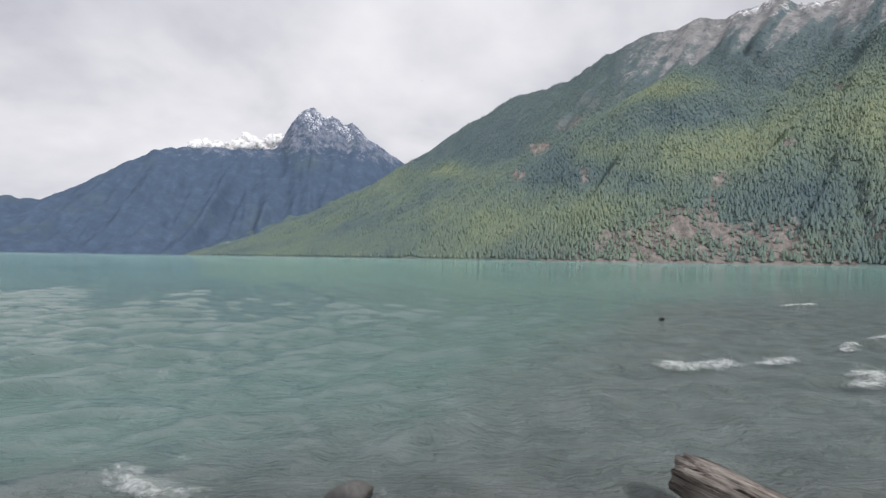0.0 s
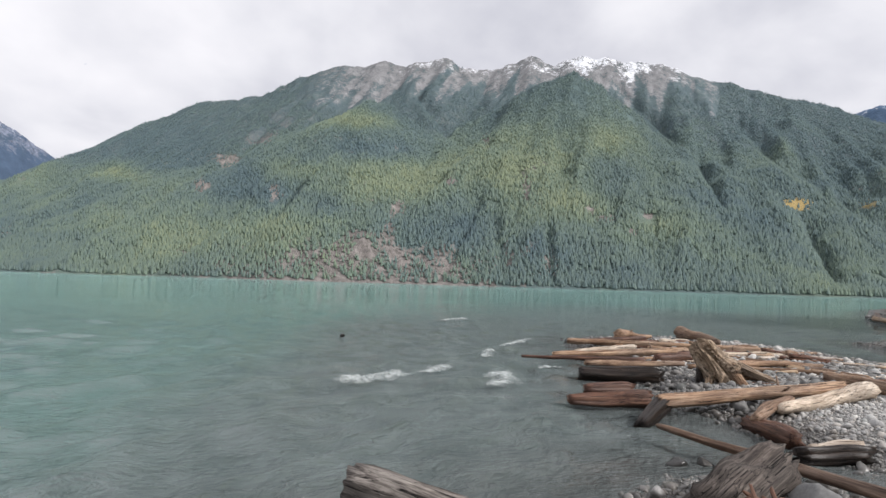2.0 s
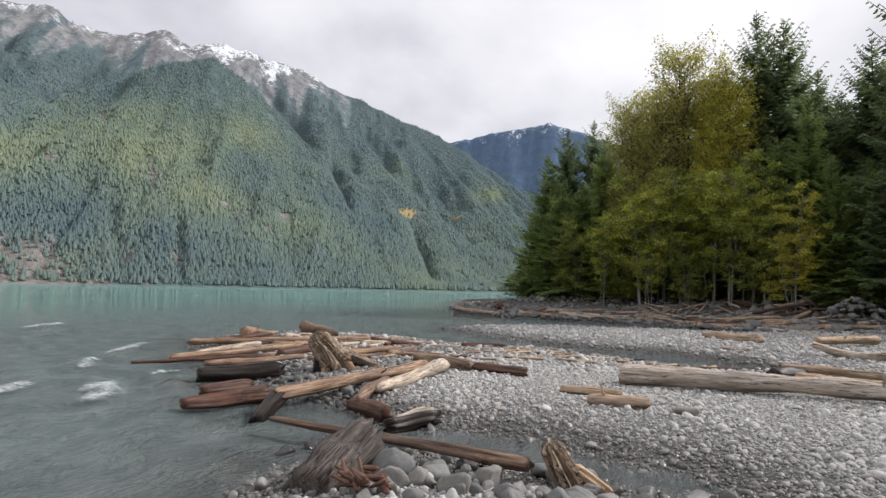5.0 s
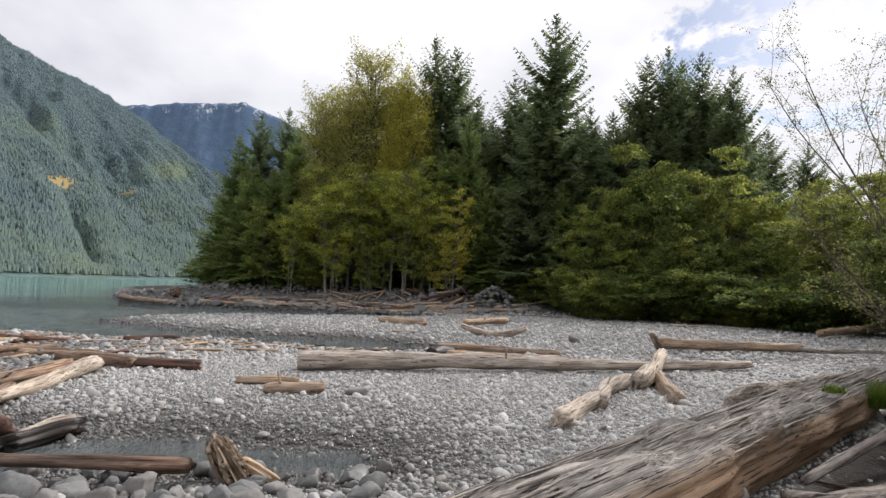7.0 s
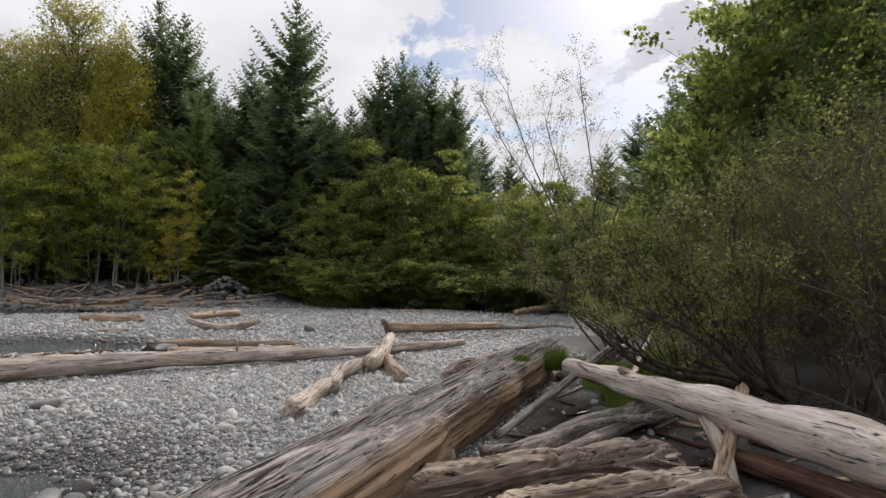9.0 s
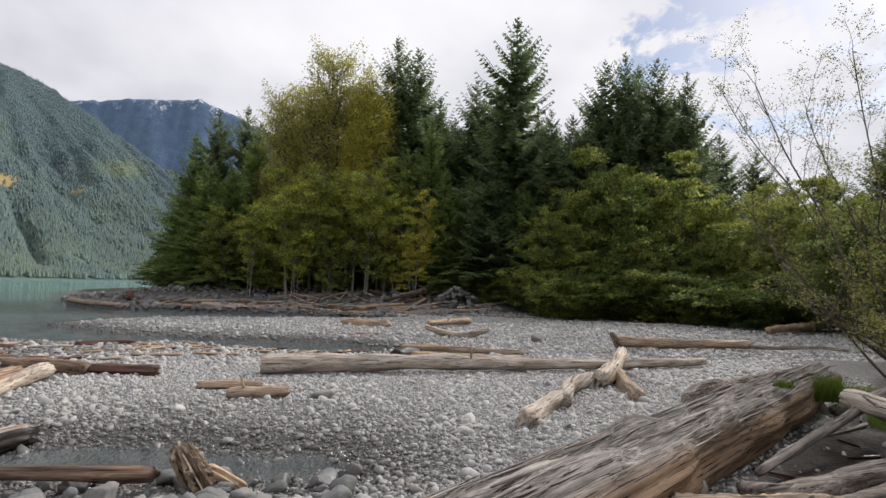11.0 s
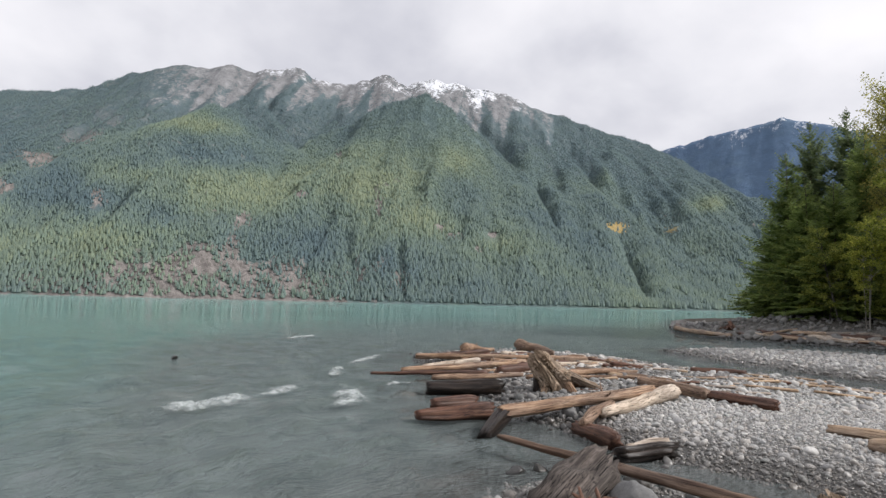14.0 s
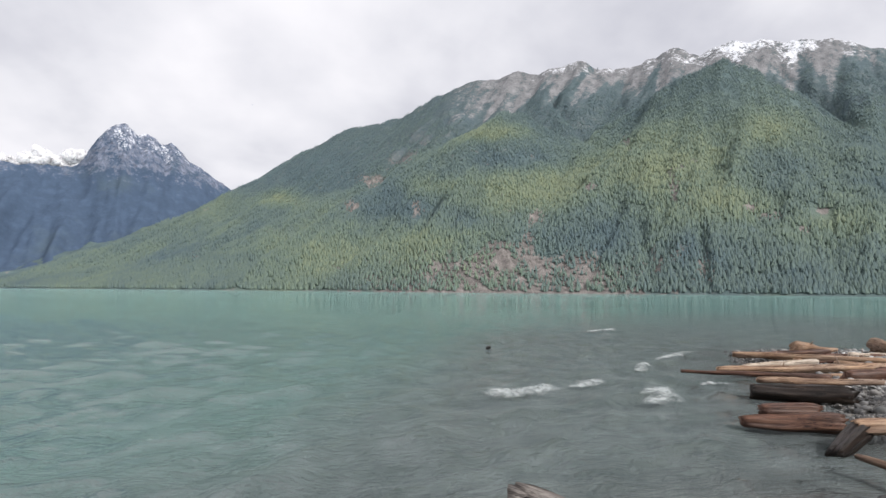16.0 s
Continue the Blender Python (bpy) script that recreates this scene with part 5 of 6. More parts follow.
# right-hand side
big_trunk = log((2.80, -0.42), (7.95, -7.97), 0.37, 0.31, WOOD_TRUNK, "massive weathered grey trunk with loose splintered surface", 70, za=0.45, zb=0.55, sides=110, bend=0.05, jag=0.4, grooves=0.03, ridge=0.06)
SPL = random.Random(8)
for i in range(110):
    t0, ang, ln = SPL.uniform(0.0, 8.4), SPL.uniform(0.7, 2.6), SPL.uniform(0.35, 1.5)
    rr = 0.37 - 0.06 * t0 / 9.1
    sw = 0.05 * 9.1 * 0.12
    pts = []
    for q in range(7):
        xx = t0 + ln * q / 6
        aa = ang + 0.03 * math.sin(q * 0.8 + i)
        lift = rr * (1.0 + 0.05 * (q / 6) ** 2)
        pts.append(Vector((xx, sw * math.sin(xx / 9.1 * math.pi) + math.cos(aa) * lift, math.sin(aa) * lift)))
    w = SPL.uniform(0.004, 0.012)
    v, f = tube(pts, [w * m for m in (0.4, 0.9, 1, 1, 0.9, 0.7, 0.25)], 6, 0.25, i, 0.3)
    part("splinter", quads_to_mesh("splinter", v, f, G_), big_trunk)
log((6.0, -6.35), (1.8, -5.5), 0.10, 0.25, WOOD_BLEACH, "bleached smooth log leaning over a hollow", 71, za=0.72, zb=0.60, sides=22, stubs=1)
log((4.75, -4.1), (6.8, -8.8), 0.045, 0.06, G_, "slender broken branch leaning across logs", 72, za=0.32, zb=1.0)
gnarl((4.40, -3.7), (4.65, -6.6), 0.22, 0.36, 0.15, G_, "gnarled grey root lying in a dark hollow", 73, 6, 0.6)
root_slab((3.80, -2.30), (3.28, -4.85), 0.30, 0.34, 0.30, 0.22, WOOD_ROOT, "gnarled twisted tan root with deep flowing grooves", 74, 8, deep=0.55)
root_slab((3.30, -2.05), (2.72, -4.75), 0.24, 0.28, 0.30, 0.19, WOOD_ROOT, "gnarled pale root with flowing grooves", 75, 9, deep=0.5)
root_slab((4.0, -2.75), (3.85, -4.1), 0.22, 0.30, 0.16, 0.16, T, "short gnarled root with deep grooves", 78, 7)
log((3.55, -5.75), (2.75, -4.95), 0.08, 0.05, P_, "broken branch propped on the bleached log", 79, za=0.55, zb=0.2, bend=0.3)
log((4.9, -6.9), (4.75, -6.0), 0.05, 0.05, P_, "short pale branch stub behind the bleached log", 81, za=0.5, zb=0.85)
log((7.3, -7.6), (8.6, -11.0), 0.10, 0.07, G_, "thin grey log beyond the big trunk", 82)
root_slab((8.25, -5.8), (8.5, -8.1), 0.24, 0.46, 0.30, 0.22, G_, "weathered grey root mass beyond the big trunk", 86, 8, deep=0.5)
log((8.3, -6.6), (8.9, -9.4), 0.05, 0.04, P_, "thin bleached pole beyond the big trunk", 83, sink=-0.3)
log((6.6, -8.6), (8.9, -12.4), 0.08, 0.06, B_, "dark brown dead log beneath the bushes", 84, sink=-0.5)
log((5.9, -8.9), (7.9, -13.0), 0.06, 0.05, B_, "dark brown dead branch beneath the bushes", 85, sink=-1.5, stubs=3)
log((3.6, -6.6), (2.9, -4.9), 0.07, 0.06, T, "broken branch propped on the bleached log", 76, za=0.75, zb=0.25)
log((3.3, -5.6), (1.2, -5.2), 0.1, 0.12, B_, "brown log lying on the dark bank", 77, za=0.3, zb=0.3)

TW = random.Random(31)
for i in range(46):
    x_, y_ = TW.uniform(2.4, 7.2), 0
    y_ = -2.4 - (x_ - 2.4) * 0.9 - TW.uniform(0.5, 3.2)
    yaw, ln = TW.uniform(0, 6.28), TW.uniform(0.3, 1.1)
    log((x_, y_), (x_ + math.cos(yaw) * ln, y_ + math.sin(yaw) * ln), TW.uniform(0.012, 0.03), TW.uniform(0.008, 0.02), TW.choice((T, G_, B_, D_)), "broken weathered stick among driftwood litter", 800 + i, name="stick",
        group="broken sticks in the hollow", sides=7, sink=-0.2)
# stones beside the inlet
PILE = random.Random(5)
for i in range(110):
    px_, py_ = PILE.uniform(4.3, 6.1), PILE.uniform(-0.5, 2.9)
    boulder(px_, py_, PILE.choice((0.06, 0.08, 0.10, 0.12, 0.15)), 200 + i, "stone", "rounded grey stone beside the inlet")
for i, (qx, qy, s) in enumerate([(5.0, 2.3, 0.27), (5.2, 1.9, 0.17), (4.9, 1.6, 0.20), (5.35, 1.45, 0.18), (4.8, 1.15, 0.16), (5.15, 2.6, 0.14), (5.9, -0.3, 0.17), (6.05, -0.55, 0.13)]):
    boulder(qx, qy, s, 300 + i, "boulder", "large grey boulder beside the inlet")
boulder(9.35, -0.2, 0.24, 320, label="pale flat boulder on the gravel", squash=0.6)
boulder(8.7, 5.15, 0.17, 321, label="grey pointed boulder beside a log")
boulder(-0.62, 4.25, 0.2, 322, label="dark wet boulder in the water", z=-0.02, material=WET_STONE)
boulder(7.3, 18.6, 0.14, 323, label="small dark rock out in the lake", z=-0.05, material=WET_STONE)
boulder(5.85, 3.85, 0.11, 324, label="dark wet boulder in the inlet", z=-0.03, material=WET_STONE)
boulder(5.6, 4.0, 0.13, 325, label="dark wet boulder in the inlet", z=-0.06, material=WET_STONE)
boulder(4.55, -3.2, 0.26, 326, label="grey boulder beneath the big trunk")
boulder(7.55, -5.35, 0.2, 327, label="pale boulder beside the broken logs", squash=0.6)
boulder(18.2, -7.2, 0.3, 328, label="pale boulder on the far gravel")
for i in range(90):
    y_ = PILE.uniform(-8, 14)
    x_ = float(np.interp(y_, [-8, 0, 6, 14], [35, 38, 41, 44])) + PILE.uniform(-1.5, 4.0)
    boulder(x_, y_, PILE.choice((0.15, 0.2, 0.26, 0.4)), 400 + i, "boulder", "grey boulder along the wooded bank", material=RUBBLE)
for i in range(16):
    x_, y_ = PILE.uniform(28, 37), PILE.uniform(-30, -14)
    boulder(x_, y_, PILE.choice((0.25, 0.35)), 500 + i, "boulder", "pale boulder at the gravel's edge")
# heap of loose stones at the foot of the bank
for i in range(70):
    off, deep = PILE.gauss(0, 1.0), PILE.gauss(0, 0.6)
    x_, y_ = at(-103.2 + 1.25 * off, 40.2 + deep)
    top = 1.15 * math.exp(-0.5 * off * off) * math.exp(-0.5 * (deep / 0.6) ** 2)
    boulder(x_, y_, PILE.choice((0.13, 0.17, 0.22, 0.28)), 560 + i, "stone", "grey stone in a heap below the bank", z=float(ground_height(np.array([x_]), np.array([y_]))[0]) + top * PILE.uniform(0.7, 1.0), material=RUBBLE)
# tangle of dead wood against the wooded bank
for i in range(34):
    x_, y_ = at(PILE.uniform(-103, -83), PILE.uniform(39.5, 43.5))
    yaw, ln = PILE.uniform(0, 6.28), PILE.uniform(0.8, 3.6)
    base_z = float(ground_height(np.array([x_]), np.array([y_]))[0])
    log((x_, y_), (x_ + math.cos(yaw) * ln, y_ + math.sin(yaw) * ln), PILE.uniform(0.04, 0.11), PILE.uniform(0.02, 0.06), PILE.choice((T, G_, B_, B_, P_)), "dead branch in the tangle along the bank", 700 + i,
        name="dead_branch", group="dead branches along the bank", za=base_z + 0.05, zb=base_z + PILE.uniform(0.1, 0.9), sides=8, bend=0.3)
# logs along the wooded bank
log(at(-96.6, 41.5), at(-101.3, 42.5), 0.10, 0.20, G_, "dead grey log propped against the wooded bank", 690, za=0.75, zb=2.25, stubs=3, group="stranded logs along the bank")
for i in range(44):
    y_ = PILE.uniform(-9, 14)
    x_ = float(np.interp(y_, [-8, 0, 6, 14], [35, 38, 41, 44])) + PILE.uniform(-0.5, 3.0)
    yaw, ln = radians(PILE.uniform(30, 150)), PILE.uniform(1.2, 5.5)
    log((x_, y_), (x_ + math.cos(yaw) * ln, y_ - math.sin(yaw) * ln), PILE.uniform(0.05, 0.17), PILE.uniform(0.04, 0.12), PILE.choice((T, T, G_, B_, P_)), "stranded log along the wooded bank", 600 + i,
        group="stranded logs along the bank", sink=-0.3, sides=10)
for i, (a_, b_, m_) in enumerate([((52, 20.6), (47, 17), T), ((60, 23.6), (54, 21), B_), ((46, 17.2), (42.5, 13.0), T), ((57, 22.6), (50, 18.9), G_), ((44, 4), (46, -4), G_)]):
    log(a_, b_, 0.2, 0.14, m_, "stranded log at the wooded point", 640 + i, group="stranded logs along the bank", sink=-0.2, sides=10)
root_wad(47.5, 14.5, 0.5, 0.6, 0.3, (0.3, 0.2, 0), B_, "dark upturned stump at the wooded point", 660, 9)


# ---- trees ----
def conifer_meshes(seed, h, spread, needles, bare=0.06, droop=0.25, gap=0.30):
    """A trunk with a bare leader and whorls of boughs that droop and turn up at their tips; each bough is a row of needle sprays."""
    rnd = random.Random(seed)
    pts = [Vector((0.05 * math.sin(t * 5 + seed), 0.05 * math.cos(t * 4 + seed), h * t)) for t in [i / 10 for i in range(11)]]
    tv, tf = tube(pts, [0.009 * h * (1 - 0.97 * i / 10) + 0.012 for i in range(11)], 8, 0.1, seed, 0.1)
    trunk = quads_to_mesh("trunk", tv, tf, BARK)
    verts, faces = [], []
    z = h * bare
    while z < h * 0.985:
        t = z / h
        whorl = rnd.uniform(0.72, 1.12)
        reach = spread * ((1 - t) ** 0.78) * min(1.0, (1.0 - t) / 0.07) * (0.7 + 0.3 * min(1, (t - bare + 0.02) / 0.15)) * whorl + 0.12
        for _ in range(rnd.choice((6, 7, 8)) if t < 0.85 else 5):
            a = rnd.uniform(0, 6.283)
            ln = reach * rnd.choice((rnd.uniform(0.45, 0.8), rnd.uniform(0.8, 1.18)))
            d, side = Vector((math.cos(a), math.sin(a), 0)), Vector((-math.sin(a), math.cos(a), 0))
            rise = 0.75 * t - droop * (1 - t) + rnd.uniform(-0.12, 0.1)
            n_s = max(2, int(ln / 0.23))
            base = Vector((0, 0, z + rnd.uniform(-0.2, 0.2)))
            for q0, q1 in ((0.0, 0.5), (0.5, 1.0)):
                e0, e1 = (base + d * (ln * q) + side * (0.12 * ln * q * q * math.sin(a * 5)) + Vector((0, 0, ln * (rise * q - 0.42 * q * q * (1 - t) + 0.34 * q ** 3))) for q in (q0, q1))
                i = len(verts)
                verts += [e0 + Vector((0, 0, 0.04)), e1 + Vector((0, 0, 0.02)), e1 - Vector((0, 0, 0.03)), e0 - Vector((0, 0, 0.05))]
                faces.append((i, i + 1, i + 2, i + 3))
            for k_ in range(n_s + 1):
                q = (k_ + 0.7) / (n_s + 1)
                p = base + d * (ln * q) + side * (0.12 * ln * q * q * math.sin(a * 5)) + Vector((0, 0, ln * (rise * q - 0.42 * q * q * (1 - t) + 0.34 * q ** 3)))
                w = ln * 0.22 * (1.15 - q) + 0.07 + 0.12 * (1 - t)
                for s in (-1, 1, -0.5, 0.5):
                    tip = p + d * w * rnd.uniform(0.4, 1.1) + side * (s * w * rnd.uniform(0.6, 1.1)) + Vector((0, 0, -w * rnd.uniform(0.0, 0.6)))
                    wide = (tip - p).cross(Vector((rnd.gauss(0, 0.6), rnd.gauss(0, 0.6), 1.0))).normalized() * (0.035 + 0.14 * w)
                    mid = p.lerp(tip, rnd.uniform(0.4, 0.65))
                    i = len(verts)
                    verts += [p, mid + wide, tip, mid - wide]
                    faces.append((i, i + 1, i + 2, i + 3))
        z += gap * rnd.uniform(0.7, 1.3) * (0.75 + 0.5 * t)
    crown = quads_to_mesh("crown", verts, faces, needles, False)
    return trunk, crown


def leaf_cloud(rnd, centers, per, size, spread_, flat=0.7, level=0.6):
    """Single leaves about the given points; a low level turns their faces to the sky."""
    n = len(centers) * per
    g = np.random.default_rng(rnd.randrange(10 ** 6))
    c = np.repeat(np.array([tuple(q) for q in centers]), per, 0) + g.normal(0, 1, (n, 3)) * np.array([spread_, spread_, spread_ * flat])
    a, b = g.normal(size=(n, 3)), g.normal(size=(n, 3))
    a[:, 2] *= level
    b[:, 2] *= level
    a /= np.linalg.norm(a, axis=1)[:, None]
    b -= (a * b).sum(1)[:, None] * a
    b /= np.linalg.norm(b, axis=1)[:, None]
    s = size * g.uniform(0.6, 1.3, n)[:, None]
    v = np.stack([c - a * s, c + b * s * 0.6, c + a * s, c - b * s * 0.6], 1)
    return v.reshape(-1, 3), np.arange(n * 4).reshape(-1, 4)


def broadleaf_meshes(seed, h, width, leaves, stems=1, per=34, size=0.11, low=0.22, clump=0.5, bark_m=None, limbs=46, lift=(0.15, 0.7), flat=0.7, level=0.6, sprays=4, full=0.80, lean=0.30):
    """Stems with limbs; every limb carries a few twigs, each with its own spray of leaves, so that gaps stay between the tiers."""
    rnd = random.Random(seed)
    bv, bf, centers = [], [], []

    def add(points, rr, sides=6):
        v, f = tube(points, rr, sides, 0.08, seed, 0.1, False)
        o = len(bv)
        bv.extend(v)
        bf.extend([tuple(i + o for i in q) for q in f])

    for s in range(stems):
        a = rnd.uniform(0, 6.28)
        out_r = width * lean * (s > 0 or stems > 1) * rnd.uniform(0.4, 1.2)
        hh = h * (1 if s == 0 else rnd.uniform(0.6, 0.95))
        bx, by = 0.12 * stems * math.cos(a), 0.12 * stems * math.sin(a)
        stem = [Vector((bx + math.cos(a) * out_r * t ** 1.3 + 0.1 * math.sin(5 * t + seed), by + math.sin(a) * out_r * t ** 1.3 + 0.1 * math.cos(4 * t), hh * t)) for t in [i / 10 for i in range(11)]]
        r0 = 0.0062 * hh + 0.008
        add(stem, [r0 * (1 - 0.92 * i / 10) for i in range(11)])
        for _ in range(max(6, limbs // stems)):
            t = low + (0.97 - low) * rnd.random() ** 0.85
            i = min(9, int(t * 10))
            p0 = stem[i].lerp(stem[i + 1], t * 10 - i)
            b = rnd.uniform(0, 6.28)
            prof = math.sin(math.pi * min(1, max(0.05, (t - low) / (1 - low) * full + 0.16)))
            ln = width * 0.5 * prof * rnd.uniform(0.5, 1.1) + 0.25
            d = Vector((math.cos(b), math.sin(b), rnd.uniform(*lift)))
            limb = [p0 + d * (ln * q) + Vector((0, 0, -0.12 * ln * q * q)) for q in (0, 0.35, 0.7, 1.0)]
            add(limb, [r0 * 0.3 * (1 - 0.8 * q) for q in (0, 0.35, 0.7, 1)], 4)
            side = Vector((-d.y, d.x, 0))
            for q_ in range(sprays):
                q = 0.4 + 0.6 * (q_ + rnd.random()) / sprays
                base = limb[0].lerp(limb[3], q)
                tip = base + side * (rnd.choice((-1, 1)) * rnd.uniform(0.1, 0.34) * ln) + d * (0.12 * ln) + Vector((0, 0, rnd.gauss(0, 0.05 * ln)))
                for m in ((0.35, 0.7, 1.0) if sprays > 2 else (0.4, 1.0)):
                    centers.append(base.lerp(tip, m))
    trunk = quads_to_mesh("trunk", bv, bf, bark_m or BARK_PALE)
    lv, lf = leaf_cloud(rnd, centers, per, size, clump, flat, level)
    return trunk, mesh_from("crown", lv, lf, leaves, False)


def make_tree(name, meshes, label, category):
    ob = new(name)
    part("trunk", meshes[0], ob)
    part("crown", meshes[1], ob)
    return tagged(ob, label, category)


def stand(tree, bearing, dist, rise, height, wide=1.0):
    """Set a copy of a tree where its top shows at the given angle of sight."""
    x, y = at(bearing, dist)
    z = float(ground_height(np.array([x]), np.array([y]))[0]) - 0.05
    h = dist * math.tan(radians(rise)) + 1.9 - z
    s = h / height
    ob = copy_thing(tree, pose(x, y, z, 0, 0, (bearing * 37) % 360))
    ob.scale = (s * wide, s * wide, s)
    return ob


FIRS = [make_tree("fir_tree", conifer_meshes(700 + i, 20, (7.2, 6.3, 6.7)[i], NEEDLES), "tall dark green fir tree on the wooded bank", "tree") for i in range(3)]
HEMLOCKS = [make_tree("hemlock_tree", conifer_meshes(710 + i, 18, (4.8, 5.2)[i], NEEDLES_LIGHT, 0.02, 0.3), "light green hemlock tree on the wooded bank", "tree") for i in range(2)]
POPLARS = [make_tree("cottonwood_tree", broadleaf_meshes(720 + i, 20, (5.6, 4.8)[i], (LEAF_OLIVE, LEAF_YELLOW)[i], 3, 5, 0.10, 0.18, 0.28, None, 300, (0.6, 1.7), 1.0, 0.9, 4, 0.72, 0.26), "tall cottonwood tree with thin olive and yellow autumn leaves", "tree") for i in range(2)]
DARK_ALDERS = [make_tree("alder_tree", broadleaf_meshes(740 + i, 9, (5.2, 4.8)[i], (LEAF_DARK, LEAF_MID)[i], 4, 30, 0.088, 0.05, 0.19, None, 105, (0.2, 0.9), 0.55, 0.8, 2, 0.84), "leafy dark green alder tree at the gravel's edge", "tree") for i in range(2)]
ALDERS = [make_tree("alder_tree", broadleaf_meshes(730 + i, 9, (4.8, 4.2, 4.4)[i], (LEAF_GREEN, LEAF_YELLOW, LEAF_MID)[i], 3, 30, 0.085, (0.27, 0.22, 0.10)[i], 0.18, (BARK_WHITE, BARK_WHITE, BARK_PALE)[i], (66, 54, 76)[i], (0.15, 0.8), 0.55, 0.75, 2), ("slender alder tree with light green leaves and pale stems", "slender alder tree with yellow autumn leaves and pale stems", "slender alder tree with olive green leaves and pale stems")[i], "tree") for i in range(3)]
SHRUBS = [make_tree("forest_shrub", broadleaf_meshes(750 + i, 3, 3.2, (LEAF_DARK, LEAF_MID)[i], 6, 14, 0.07, 0.03, 0.13, TWIG, 90, (0.1, 0.7), 0.5, 0.4), "low leafy shrub at the forest's edge", "shrub") for i in range(2)]
for i, (b, d, e, wd_) in enumerate([(-104.8, 51, 20.6, 1), (-108.8, 45, 26.1, 1), (-96.5, 53, 24.5, 0.85), (-98.6, 52, 23.4, 0.9), (-112.3, 47, 17.7, 1), (-114.5, 48, 17.3, 1), (-117.6, 48, 21.9, 0.9),
                                    (-119.4, 49, 22.4, 0.8), (-120.7, 52, 21.3, 0.9), (-122.4, 49, 21.6, 0.9), (-125.1, 48, 20.1, 0.75), (-127.7, 55, 14.5, 1), (-130.6, 62, 12.9, 1), (-79.4, 60, 16.1, 1.0),
                                    (-82.1, 62, 16.9, 0.9), (-107, 50, 18, 1), (-111, 52, 18, 1), (-101, 55, 19, 1), (-93, 62, 18, 1), (-88, 64, 16, 1), (-116, 55, 18, 1.1), (-124, 55, 17, 1.1), (-103, 60, 16, 1.1),
                                    (-110.3, 43, 11, 1.3), (-106.5, 43, 12, 1.3), (-90.5, 60, 15, 1.2), (-85.5, 60, 14, 1.2), (-113.2, 56, 15.5, 1), (-118.6, 58, 17, 1), (-121.6, 58, 17.5, 1), (-106.8, 56, 20.5, 0.9), (-102.6, 54, 17, 1), (-99.5, 58, 20, 1), (-126, 60, 15, 1), (-115.6, 60, 15, 1), (-123.3, 57, 18.5, 0.9)]):
    stand(FIRS[i % 3], b, d, e, 20, wd_)
for i, (b, d, e, wd_) in enumerate([(-77.6, 58, 13.8, 1.1), (-83.2, 56, 15.5, 1), (-100.3, 46, 17.0, 1.0), (-101.8, 44, 12, 1.2), (-79, 55, 11, 1.4), (-81, 52, 11, 1.4), (-76.3, 62, 8.5, 1.5), (-110, 42, 11, 1.2), (-97.8, 47, 14, 1.2), (-103, 43.5, 8, 1.5),
                                    (-86.5, 58, 11, 1.4), (-93.5, 57, 11, 1.4), (-84, 56, 9, 1.6), (-90, 56, 9, 1.6), (-96, 53, 9, 1.6), (-104.4, 44, 11.5, 1.1), (-102.2, 43, 9.5, 1.1)]):
    stand(HEMLOCKS[i % 2], b, d, e, 18, wd_)
for i, (b, d, e, wd_) in enumerate([(-85.0, 54, 19.8, 0.9), (-94.3, 50, 22.0, 0.9), (-87.3, 54, 20.4, 0.9), (-92.2, 50, 20.0, 0.9), (-91.4, 52, 23.3, 1.05), (-95.3, 50, 19.5, 1.0), (-89.4, 52, 22.8, 1.1)]):
    stand(POPLARS[i % 2], b, d, e, 22.0, wd_)
for i, (b, d, e, wd_, kind) in enumerate([(-81.2, 50, 8.2, 1, 2), (-82.6, 47, 9.0, 0.8, 0), (-84.6, 48, 10.5, 0.9, 2), (-86.9, 46, 11.6, 1, 0), (-88.4, 47, 12.4, 1, 2), (-90.2, 46, 13.2, 1, 0), (-92.0, 45, 12.6, 1, 0),
                                          (-93.6, 44.5, 13.4, 0.9, 0), (-95.4, 44, 11.6, 1, 2), (-97.2, 44, 10.4, 0.9, 0), (-98.8, 42.5, 9.6, 0.9, 1), (-98.9, 42, 5.4, 1.1, 1), (-100.6, 44, 8.5, 0.9, 0), (-87.5, 44.5, 5.5, 1.0, 0), (-91.0, 44, 6.2, 1.0, 2)]):
    stand(ALDERS[kind], b, d, e, 9.4, wd_)
for i, (b, d, e, wd_) in enumerate([(-118.0, 39, 14.2, 1.0), (-115.3, 39, 11.6, 1.0), (-121.3, 38, 10.8, 1.0), (-124.8, 41, 12.6, 0.9), (-127.4, 41, 10.6, 1.1), (-130.5, 40, 10, 1.1), (-112.9, 39, 9.0, 1.0), (-134, 38, 9.5, 1.2), (-137.5, 34, 10, 1.1), (-80, 51, 7, 1.1),
                                    (-77, 55, 5, 1.1), (-74.8, 62, 3.2, 1.6), (-119.8, 36.5, 6.6, 1.1), (-123, 37, 6.8, 1.1), (-128.5, 38, 6.5, 1.1), (-116.2, 37, 6.4, 1.1), (-113.5, 38, 4.5, 1.3), (-126, 38, 5, 1.2), (-132.5, 37, 6, 1.2), (-121, 36, 3.5, 1.4), (-117.8, 36, 3.2, 1.4)]):
    stand(DARK_ALDERS[1 if i % 3 == 0 or b < -126 else 0], b, d, e, 9, wd_)
EDGE = random.Random(12)
